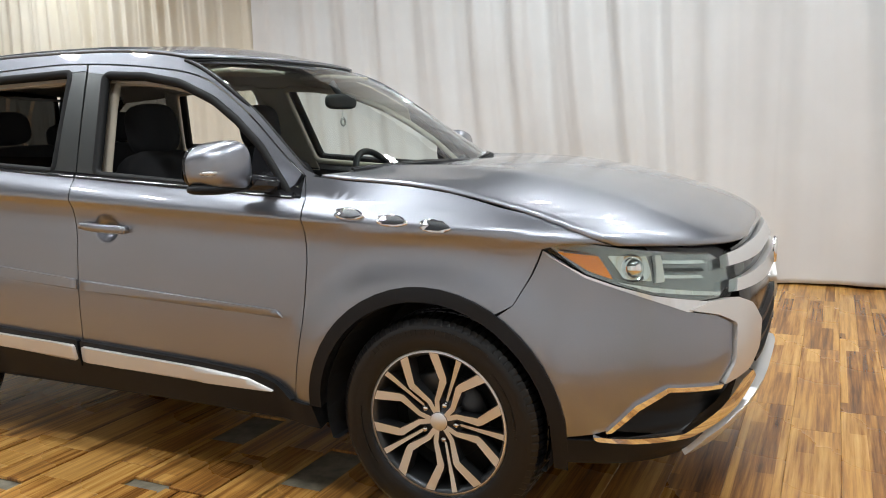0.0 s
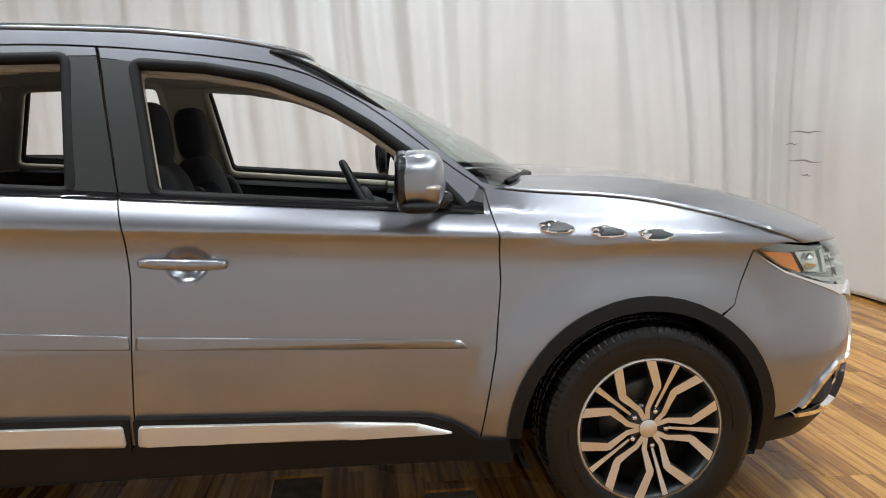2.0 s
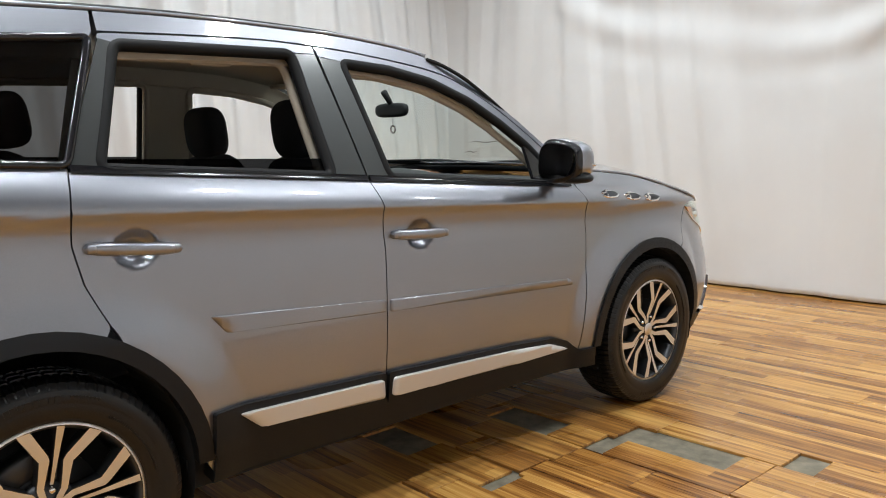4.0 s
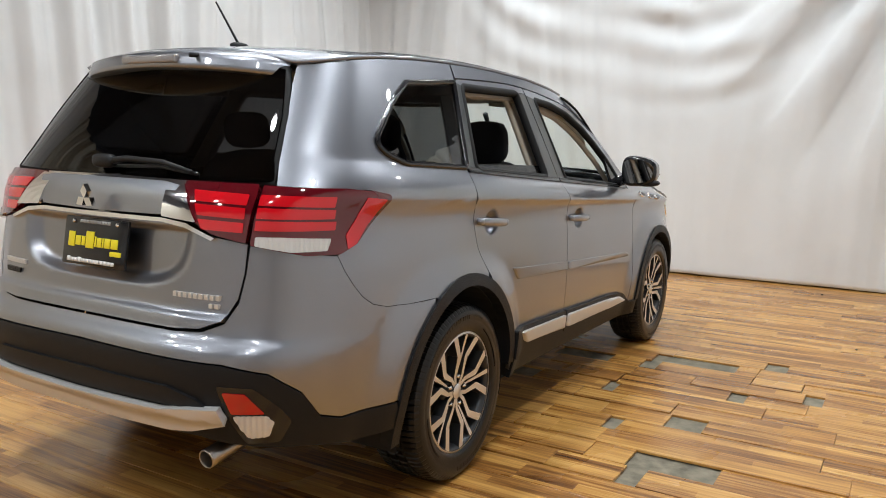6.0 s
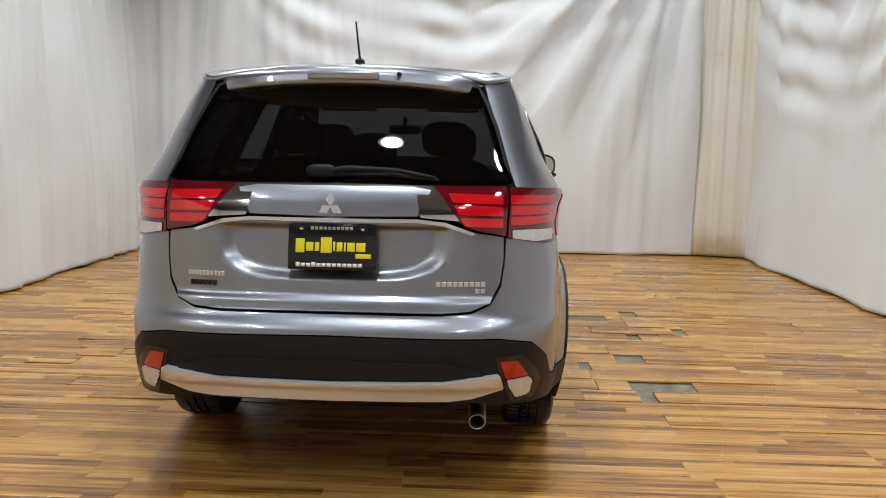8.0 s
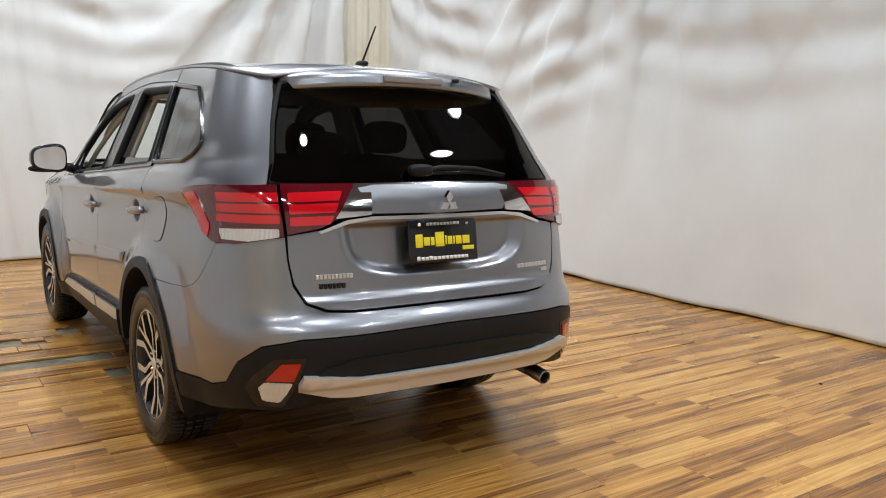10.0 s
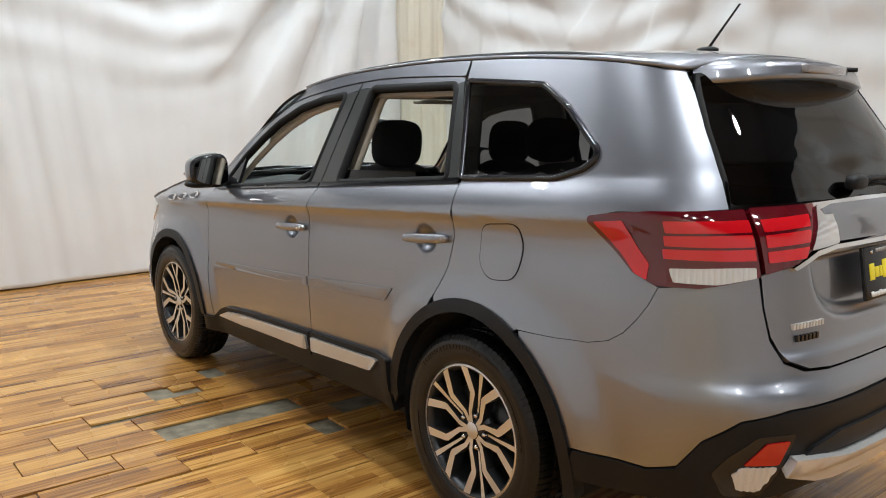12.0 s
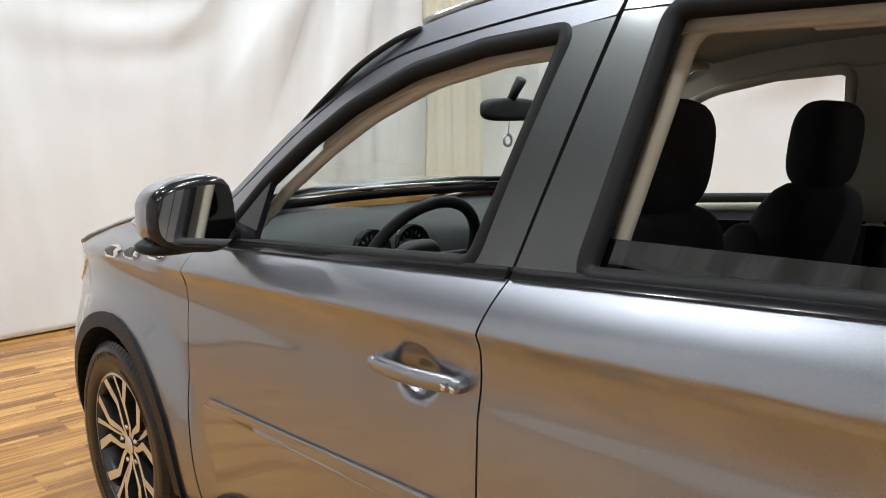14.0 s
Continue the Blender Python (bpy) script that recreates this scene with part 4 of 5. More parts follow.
# exhaust
bm = lathe(bmesh.new(), [(0.028, -0.07), (0.031, -0.066), (0.031, 0.08), (0.028, 0.09), (0.026, 0.08), (0.026, -0.065)], 28, "X", True)
ex = part("exhaust_tip", bm, STEEL, car, "steel exhaust tip")
ex.location = (-2.275, -0.53, 0.353)
ex.rotation_euler = (0, radians(-8), 0)
part("exhaust_pipe", tube(bmesh.new(), [(-2.25, -0.53, 0.356), (-2.1, -0.51, 0.375), (-1.7, -0.40, 0.38)], 0.03, 14), ALLOY_DARK, car, "dark exhaust pipe")
# number plate with its frame
plate = part("number_plate", boxes((-2.302, -2.288, -0.158, 0.158, 0.885, 1.046), bev=0.004), GLOSS_BLACK, car, "black dealer plate in a black frame")
plate.matrix_local = pose(-0.018, 0, 0) @ Matrix.Translation((-2.295, 0, 0.965)) @ Matrix.Rotation(radians(9), 4, "Y") @ Matrix.Translation((2.295, 0, -0.965))
for y0, y1, z0, z1 in ((0.13, 0.098, 0.944, 0.994), (0.093, 0.066, 0.95, 0.982), (0.061, 0.045, 0.95, 0.982), (0.04, 0.0, 0.944, 1.0), (-0.005, -0.012, 0.95, 0.985), (-0.017, -0.038, 0.95, 0.982), (-0.043, -0.05, 0.95, 0.982),
                       (-0.055, -0.082, 0.95, 0.982), (-0.087, -0.12, 0.95, 0.982), (-0.085, -0.14, 0.926, 0.942)):
    part("plate_mark", boxes((-2.3045, -2.301, min(y0, y1), max(y0, y1), z0, z1), bev=0.001), YELLOW, plate, "yellow print bar")
for k in range(13):
    part("plate_line", boxes((-2.3045, -2.301, 0.113 - 0.0185 * k, 0.128 - 0.0185 * k, 0.894, 0.910 if k in (0, 3) else 0.907)), WHITE_PRINT, plate, "white print bar")
for k in range(10):
    part("plate_line", boxes((-2.3045, -2.301, 0.066 - 0.0155 * k, 0.077 - 0.0155 * k, 1.026, 1.037)), PLATE_GREY, plate, "grey print bar")
for y, z in ((0.11, 1.03), (-0.11, 1.03)):
    bm = lathe(bmesh.new(), [(0, -0.004), (0.006, -0.004), (0.008, 0), (0, 0)], 12, "X")
    sc = part("plate_screw", bm, CHROME, plate, "small chrome screw")
    sc.location = (-2.302, y, z)
# emblem and lettering bars on the tailgate
bm = bmesh.new()
for a in (90, 210, 330):
    c = Vector((math.cos(radians(a)) * 0.022, math.sin(radians(a)) * 0.022))
    vs = []
    for x in (-2.352, -2.335):
        ring = []
        for da, r in ((0, 0.030), (35, 0.0), (180, 0.026), (-35, 0.0)):
            d = Vector((math.cos(radians(a)), math.sin(radians(a))))
            n = Vector((-d.y, d.x))
            q = c + (d * 0.024 if da == 0 else -d * 0.024 if da == 180 else n * (0.016 if da > 0 else -0.016))
            ring.append(bm.verts.new((x, -q.x, 1.115 + q.y)))
        vs.append(ring)
    bm.faces.new(vs[0])
    bm.faces.new(vs[1][::-1])
    for k in range(4):
        bm.faces.new((vs[0][k], vs[0][(k + 1) % 4], vs[1][(k + 1) % 4], vs[1][k]))
bmesh.ops.recalc_face_normals(bm, faces=bm.faces[:])
part("emblem", bm, CHROME, tailgate, "chrome emblem", smooth=False)


def badge(y0, y1, z0, z1, bars, mat=SILVER, lab="chrome lettering bars"):
    w = (y1 - y0) / bars
    for i in range(bars):
        bm = bmesh.new()
        ya, yb = y0 + w * (i + 0.1), y0 + w * (i + 0.88)
        x = skin(u_of_y((ya + yb) / 2 if ya > 0 else -(ya + yb) / 2, z0), (z0 + z1) / 2).x
        box_into(bm, x - 0.008, x + 0.01, ya, yb, z0, z1, 0.001)
        part("badge", bm, mat, tailgate, lab, smooth=False)


badge(-0.55, -0.37, 0.832, 0.848, 9)
badge(-0.55, -0.51, 0.808, 0.822, 2)
badge(0.39, 0.53, 0.852, 0.868, 10)
badge(0.42, 0.52, 0.818, 0.836, 6, GLOSS_BLACK, "black sticker bars")

# dark inner shell behind the panel joints
for s, _ in SIDES:
    ln = [(0.84, 0.36), (-0.87, 0.36), (-0.90, 0.5), (-1.03, 0.75), (-1.2, 0.86), (-1.45, 0.86), (-1.62, 0.80)] + sx((-1.80, 0.62), (-1.86, 0.47)) + ry((0.70, 0.47), (0.3, 0.47))
    ln += ry((0.3, 1.16), (0.6, 1.165)) + sx((-2.0, 1.15), (-1.7, 1.15)) + [(-1.2, 1.15), (0.84, 1.05)] + sx((1.4, 1.0), (1.88, 0.87), (1.85, 0.70), (1.63, 0.72), (1.5, 0.80), (1.33, 0.84), (1.15, 0.80), (0.98, 0.66), (0.90, 0.48))
    panel("inner_shell", ln, VOID, car, s, off=-0.045, hem=0.01, step=0.06, label="dark inner body shell")

# ---- front end ----
def hood_mid(a):
    return HOOD_MID(1.08 + 1.12 * a)


HOOD_MID = spline([1.08, 1.25, 1.45, 1.7, 1.95, 2.1, 2.17, 2.2], [1.137, 1.14, 1.13, 1.09, 1.02, 0.958, 0.915, 0.884])


def hood_at(a, b):
    bb = 2 * b - 1
    xe, xm = 0.90 + 1.0 * a, 1.08 + 1.125 * a
    k = 2 + 2.8 * a
    x = xm + (xe - xm) * abs(bb) ** k
    ze = HOOD_EDGE(xe)
    ye = skin(u_of_x(xe, ze), ze).y - 0.0015
    ze += 0.002
    z = ze + (hood_mid(a) - ze) * (1 - abs(bb) ** 2.3)
    z += 0.010 * math.exp(-((abs(bb) - 0.62) / 0.10) ** 2) * (1 - a)
    return Vector((x, bb * ye, z))


patch("hood", hood_at, 50, 60, PAINT, car, 0.008, flip=True)


def shield_edge(a):
    x = 0.845 - 0.655 * a
    z = roof_edge(x) - 0.006
    return x, half_width(x, z) - 0.006, z


def windshield_at(a, b):
    bb = 2 * b - 1
    top = roof_at(0, b) - Vector((0, 0, 0.004))
    f = abs(bb) ** 2.2
    low = Vector((1.13 - 0.285 * f, bb * 0.725, 1.125 + 0.012 * f))
    p = low + (top - low) * a
    xe, ye, ze = shield_edge(a)
    e0, e1 = Vector((0.845, 0.725, 1.137)), roof_at(0, 1) - Vector((0, 0, 0.004))
    fix = Vector((xe, ye - 0.008, ze)) - (e0 + (e1 - e0) * a)
    w = abs(bb) ** 3
    return p + Vector((fix.x, math.copysign(fix.y, bb), fix.z)) * w + Vector((0.02, 0, 0.012)) * math.sin(a * math.pi) * (1 - w)


ws = patch("windshield", windshield_at, 30, 36, GLASS, car, 0.0, "clear pale green windshield", flip=True)
bm = bmesh.new()
tube(bm, [windshield_at(1, i / 30) for i in range(31)], 0.004, 6)
part("windshield_seal", bm, SEAL, car, "black rubber windshield seal")
for b in (0, 1):
    bm = bmesh.new()
    tube(bm, [windshield_at(i / 20, b) for i in range(21)], 0.007, 6)
    part("windshield_seal", bm, SEAL, car, "black rubber windshield seal")


def cowl_at(a, b):
    p, q = windshield_at(0.0, b), hood_at(0.0, b)
    d = p + (q - p) * a
    d.z -= 0.02 * math.sin(a * math.pi) + 0.012
    return d


patch("cowl", cowl_at, 6, 30, BLACK_PLASTIC, car, 0.01, "black plastic cowl panel")
for y0, y1 in ((-0.62, -0.02), (0.02, 0.62)):
    bm = bmesh.new()
    b0, b1 = (y0 / 0.735 + 1) / 2, (y1 / 0.735 + 1) / 2
    tube(bm, [windshield_at(0.0, b0) + Vector((0.01, 0, 0.006)), windshield_at(0.02, (b0 + b1) / 2) + Vector((0.01, 0, 0.012)), windshield_at(0.01, b1) + Vector((0.01, 0, 0.008))], 0.008, 6)
    wp = part("wiper", bm, BLACK_PLASTIC, car, "black windshield wiper")
    bm = bmesh.new()
    tube(bm, [windshield_at(0.02, b0) + Vector((0.012, 0, 0.004)), windshield_at(0.045, (b0 + b1) / 2) + Vector((0.012, 0, 0.006)), windshield_at(0.03, b1) + Vector((0.012, 0, 0.004))], 0.006, 6)
    part("wiper_blade", bm, RUBBER, wp)

fm = UFRONT
for s, _ in SIDES:
    fb = [(u_of_x(x, z), z) for x, z in arc(ARCH_F, 0.435, 57, 1, 10)]
    fb = sx((1.696, 0.910), (1.664, 0.833), (1.6185, 0.748)) + fb + sx((1.752, 0.352), (1.846, 0.367), (1.895, 0.386), (1.965, 0.455), (2.043, 0.511), (2.169, 0.495), (2.198, 0.55), (2.20, 0.666), (2.16, 0.70), (2.09, 0.722), (2.0, 0.762), (1.907, 0.798), (1.817, 0.832))
    fbump = panel("front_bumper", fb, PAINT, car, s, step=0.03)
    panel("shield_chrome", rounded(sx((2.09, 0.726), (2.143, 0.744), (2.20, 0.742), (2.235, 0.71), (2.257, 0.642), (2.254, 0.563), (2.231, 0.509), (2.172, 0.49), (2.201, 0.549), (2.204, 0.666), (2.16, 0.703)), 0.012), SILVER, fbump, s, off=0.012, hem=0.04, step=0.03, label="satin chrome front bracket")
    panel("shield_chrome", rounded(sx((1.70, 0.903), (1.817, 0.83), (1.907, 0.796), (2.0, 0.76), (2.09, 0.72), (2.14, 0.73), (2.14, 0.744), (2.0, 0.774), (1.907, 0.804), (1.817, 0.837)), 0.005), CHROME, fbump, s, off=0.005, hem=0.03, step=0.04, label="thin chrome strip under the headlamp")
    fog = panel("fog_recess", rounded(sx((1.885, 0.378), (2.045, 0.505), (2.17, 0.492), (2.228, 0.49), (2.20, 0.39), (2.085, 0.345)), 0.012), BLACK_PLASTIC, fbump, s, off=-0.004, hem=0.03, step=0.025, label="black fog lamp recess",
                shape=lambda u, z: -0.035 * step01(0.365, 0.42, z) * (1 - step01(0.45, 0.5, z)))
    panel("fog_chrome", rounded(sx((1.878, 0.377), (1.894, 0.377), (1.97, 0.449), (2.046, 0.498), (2.168, 0.481), (2.176, 0.493), (2.043, 0.513), (1.96, 0.463)), 0.004), CHROME, fog, s, off=0.012, hem=0.02, step=0.03, label="chrome fog lamp trim")
    panel("fog_chrome", rounded(sx((1.84, 0.367), (1.945, 0.360), (2.075, 0.358), (2.165, 0.418), (2.215, 0.488), (2.236, 0.502), (2.24, 0.466), (2.185, 0.384), (2.09, 0.337), (1.945, 0.342), (1.855, 0.352)), 0.008), CHROME, fog, s, off=0.016, hem=0.03, step=0.03, label="chrome fog lamp trim")
    # headlamp: dark bowl, reflectors, clear cover
    hl = sx((1.70, 0.918), (1.80, 0.922), (1.917, 0.912), (2.04, 0.903), (2.15, 0.888), (2.215, 0.822), (2.188, 0.747), (2.143, 0.747), (2.0, 0.778), (1.907, 0.808), (1.817, 0.841))
    head = panel("headlamp", hl, LAMP_BOWL, car, s, off=-0.035, hem=0.03, step=0.03, label="headlamp with amber side lens and clear cover")
    panel("amber_lens", rounded(sx((1.738, 0.905), (1.85, 0.892), (1.895, 0.824), (1.826, 0.85)), 0.006), AMBER, head, s, off=-0.006, hem=0.02, step=0.03, label="amber side lens")
    panel("headlamp_reflector", rounded(sx((1.875, 0.892), (1.985, 0.887), (2.0, 0.815), (1.925, 0.825)), 0.008), CHROME, head, s, off=-0.014, hem=0.02, step=0.012, label="chrome headlamp reflector", shape=lambda u, z: -0.02 * math.exp(-((u - u_of_x(1.95, 0.855)) / 0.03) ** 2 - ((z - 0.855) / 0.026) ** 2))
    bm = blob(bmesh.new(), 0.03, 0.03, 0.03, (0, 0, 0), 2, 20, 12)
    pj = part("projector_lens", bm, CHROME, head, "clear round projector lens")
    q = skin(u_of_x(1.95, 0.855), 0.855) - skin_normal(u_of_x(1.95, 0.855), 0.855) * 0.022
    pj.location = (q.x, q.y * s, q.z)
    for z0, fin in ((0.874, CHROME), (0.853, ALLOY_DARK), (0.832, CHROME)):
        panel("headlamp_fin", rounded(sx((2.02, z0), (2.125, z0 - 0.010), (2.13, z0 - 0.020), (2.025, z0 - 0.009)), 0.003, 2), fin, head, s, off=-0.014, hem=0.02, step=0.03)
    panel("headlamp_bezel", rounded(sx((2.005, 0.89), (2.02, 0.888), (2.03, 0.812), (2.008, 0.81)), 0.004, 2), SILVER, head, s, off=-0.010, hem=0.02, step=0.03, label="silver lamp bezel")
    panel("drl_strip", rounded(sx((1.90, 0.817), (2.0, 0.784), (2.17, 0.754), (2.172, 0.765), (2.0, 0.797)), 0.004), CHROME, head, s, off=-0.008, hem=0.012, step=0.012, label="clear daylight lamp strip", shape=lambda u, z: 0.002 * math.sin(u * 400))
    panel("headlamp_cover", hl, GLASS, head, s, off=0.004, hem=0.004, step=0.04, label="clear lamp cover")

low = [(fm, 0.32)] + fy((0.25, 0.32)) + sx((2.13, 0.325), (2.0, 0.338), (1.855, 0.35), (1.745, 0.352), (1.737, 0.272), (1.9, 0.262)) + fy((0.4, 0.255)) + [(fm, 0.25)]
panel("front_lip", whole(low, fm), BLACK_PLASTIC, car, off=0.008, hem=0.10, step=0.04, label="black plastic front lip")
sk = [(fm, 0.43)] + fy((0.20, 0.43), (0.36, 0.415), (0.48, 0.375), (0.585, 0.325), (0.60, 0.27), (0.45, 0.248)) + [(fm, 0.245)]
panel("front_skid", whole(sk, fm), SILVER, car, off=0.026, hem=0.05, step=0.04, label="silver front skid plate")
gr = [(fm, 0.89)] + fy((0.40, 0.88), (0.45, 0.81), (0.46, 0.72), (0.36, 0.64), (0.38, 0.56), (0.45, 0.505), (0.30, 0.42)) + [(fm, 0.42)]
grille = panel("grille", whole(gr, fm), GLOSS_BLACK, car, off=-0.02, hem=0.03, step=0.04, label="gloss black front grille")
for z0 in (0.85, 0.775):
    gb = [(fm, z0 + 0.02)] + fy((0.30, z0 + 0.022), (0.50, z0 + 0.016), (0.52, z0 - 0.018), (0.30, z0 - 0.02)) + [(fm, z0 - 0.02)]
    panel("grille_bar", whole(gb, fm), SILVER, grille, off=0.010, hem=0.03, step=0.04, label="silver grille bar")
for z0 in (0.62, 0.56, 0.50):
    gb = [(fm, z0 + 0.008)] + fy((0.34, z0 + 0.008), (0.34, z0 - 0.008)) + [(fm, z0 - 0.008)]
    panel("grille_bar", whole(gb, fm), BLACK_PLASTIC, grille, off=-0.004, hem=0.02, step=0.06, label="black grille bar")
bm = lathe(bmesh.new(), [(0, 0.012), (0.045, 0.010), (0.05, 0.0), (0, 0)], 24, "X")
em = part("emblem", bm, CHROME, grille, "chrome emblem")
em.location = (2.275, 0, 0.81)

# ---- door mirrors ----
for s, _ in SIDES:
    bm = bmesh.new()
    blob(bm, 0.08, 0.104, 0.085, (0, 0, 0), 3.0, 32, 18)
    for v in bm.verts:
        # flat mirror face to the rear, tapered nose, narrower lower edge
        if v.co.x < -0.03:
            v.co.x = -0.03 - (v.co.x + 0.03) * -0.35
        v.co.z *= 1 - 0.18 * (v.co.y / 0.104)
        v.co.x += -0.15 * (v.co.y) - 0.02
        v.co.y *= s
    bmesh.ops.recalc_face_normals(bm, faces=bm.faces[:])
    mir = part("door_mirror", bm, PAINT, car, "grey door mirror with indicator strip")
    mir.location = (0.635, s * 0.952, 1.173)
    bm = bmesh.new()
    blob(bm, 0.026, 0.1025, 0.083, (0, 0, 0), 3.2, 28, 12)
    for v in bm.verts:
        v.co.z *= 1 - 0.18 * (v.co.y / 0.111)
        v.co.x += -0.03 * v.co.y - 0.062
        v.co.y *= s
    bmesh.ops.recalc_face_normals(bm, faces=bm.faces[:])
    rim = part("mirror_rim", bm, GLOSS_BLACK, mir, "black mirror surround")
    bm = bmesh.new()
    n = 40
    ring = []
    for k in range(n):
        a = 2 * math.pi * k / n
        y = 0.087 * math.copysign(abs(math.cos(a)) ** 0.6, math.cos(a))
        z = 0.066 * math.copysign(abs(math.sin(a)) ** 0.6, math.sin(a)) * (1 - 0.18 * y / 0.108)
        ring.append(bm.verts.new((0.05 * y + 0.1 * z - 0.096, y * s, z)))
    bm.faces.new(ring)
    bmesh.ops.recalc_face_normals(bm, faces=bm.faces[:])
    gl = part("mirror_glass", bm, MIRROR, mir, "mirror glass", smooth=False)
    bm = bmesh.new()
    blob(bm, 0.03, 0.075, 0.011, (0, 0, 0), 3, 20, 8)
    for v in bm.verts:
        v.co.x += -0.15 * v.co.y
        v.co.y *= s
    bmesh.ops.recalc_face_normals(bm, faces=bm.faces[:])
    ind = part("mirror_indicator", bm, CLEAR_LENS, mir, "clear indicator strip")
    ind.location = (0.018, s * 0.03, -0.014)
    bm = bmesh.new()
    blob(bm, 0.06, 0.115, 0.022, (-0.015, 0, -0.066), 2.6, 24, 10)
    for v in bm.verts:
        v.co.x += -0.15 * v.co.y
        v.co.y *= s
    bmesh.ops.recalc_face_normals(bm, faces=bm.faces[:])
    part("mirror_cap", bm, BLACK_PLASTIC, mir, "black lower mirror cap")
    bm = bmesh.new()
    tube(bm, [(0.03, -s * 0.10, -0.055), (0.07, -s * 0.16, -0.07), (0.10, -s * 0.215, -0.075)], 0.028, 10, 0.034)
    part("mirror_arm", bm, GLOSS_BLACK, mir, "black mirror arm")

# ---- wheels ----
def tyre_mesh():
    prof = [(0.232, -0.10), (0.250, -0.108), (0.29, -0.1135), (0.325, -0.110), (0.342, -0.098), (0.349, -0.08), (0.352, -0.045), (0.345, -0.043), (0.345, -0.035), (0.352, -0.033), (0.3525, -0.006), (0.345, -0.004), (0.345, 0.004), (0.3525, 0.006),
            (0.352, 0.033), (0.345, 0.035), (0.345, 0.043), (0.352, 0.045), (0.349, 0.08), (0.342, 0.098), (0.328, 0.108), (0.3235, 0.1105), (0.322, 0.1115), (0.2935, 0.1135), (0.290, 0.1125), (0.286, 0.1135), (0.255, 0.109), (0.243, 0.104), (0.240, 0.098), (0.232, 0.094)]
    bm = bmesh.new()
    pitch = 5
    seg = 88 * pitch
    rings = []
    for k in range(seg):
        a = 2 * math.pi * k / seg
        ring = []
        for i, (r, s) in enumerate(prof):
            ph = (k + (2 if s < 0 else 0)) % pitch
            if ph == 0 and (3 <= i <= 6 or 17 <= i <= 20):
                r -= 0.006 if i in (5, 6, 17, 18) else 0.0025
            if k % 8 == 3 and i in (9, 10, 13, 14):
                r -= 0.006
            ring.append(bm.verts.new((r * math.cos(a), s, r * math.sin(a))))
        rings.append(ring)
    n = len(prof)
    for k in range(seg):
        a, b = rings[k], rings[(k + 1) % seg]
        for i in range(n - 1):
            f = bm.faces.new((a[i], a[i + 1], b[i + 1], b[i]))
            f.smooth = not 2 <= i <= 20
    bmesh.ops.recalc_face_normals(bm, faces=bm.faces[:])
    return bm


def sidewall_marks():
    """Raised maker's marks on the outer side wall, as short bars along two arcs."""
    bm = bmesh.new()
    rnd = random.Random(12)
    for a0, a1, r, h in ((58, 122, 0.302, 0.017), (238, 302, 0.302, 0.017), (-22, 20, 0.272, 0.007), (150, 196, 0.272, 0.007), (128, 142, 0.306, 0.008)):
        a = a0
        while a < a1:
            w = rnd.uniform(1.6, 3.4) * h / 0.017
            q = []
            for da, dr in ((0, -h / 2), (w, -h / 2), (w, h / 2), (0, h / 2)):
                c, t = math.cos(radians(a + da)), math.sin(radians(a + da))
                q.append([bm.verts.new(((r + dr) * c, y, (r + dr) * t)) for y in (0.1105, 0.1145)])
            bm.faces.new([e[1] for e in q])
            for i in range(4):
                bm.faces.new((q[i][0], q[(i + 1) % 4][0], q[(i + 1) % 4][1], q[i][1]))
            a += w + 0.9 * h / 0.017
    bmesh.ops.recalc_face_normals(bm, faces=bm.faces[:])
    return bm


def bar_into(bm, line, widths, y_front, y_back):
    """A flat bar along a kinked line in the wheel's plane: front face and sides."""
    pts = [Vector(p) for p in line]
    L, R = [], []
    for i, p in enumerate(pts):
        t = (pts[min(i + 1, len(pts) - 1)] - pts[max(i - 1, 0)]).normalized()
        n = Vector((-t.y, t.x))
        L.append(p + n * widths[i] / 2)
        R.append(p - n * widths[i] / 2)
    rows = []
    for i in range(len(pts)):
        yf, yb = y_front[i], y_back
        rows.append([bm.verts.new((L[i].x * 1.0, yb, L[i].y)), bm.verts.new((L[i].x, yf, L[i].y)), bm.verts.new((R[i].x, yf, R[i].y)), bm.verts.new((R[i].x, yb, R[i].y))])
    for i in range(len(pts) - 1):
        for k in range(3):
            f = bm.faces.new((rows[i][k], rows[i + 1][k], rows[i + 1][k + 1], rows[i][k + 1]))
            f.material_index = 1 if k == 1 else 0


def polar(r, deg):
    return (r * math.cos(radians(deg)), r * math.sin(radians(deg)))


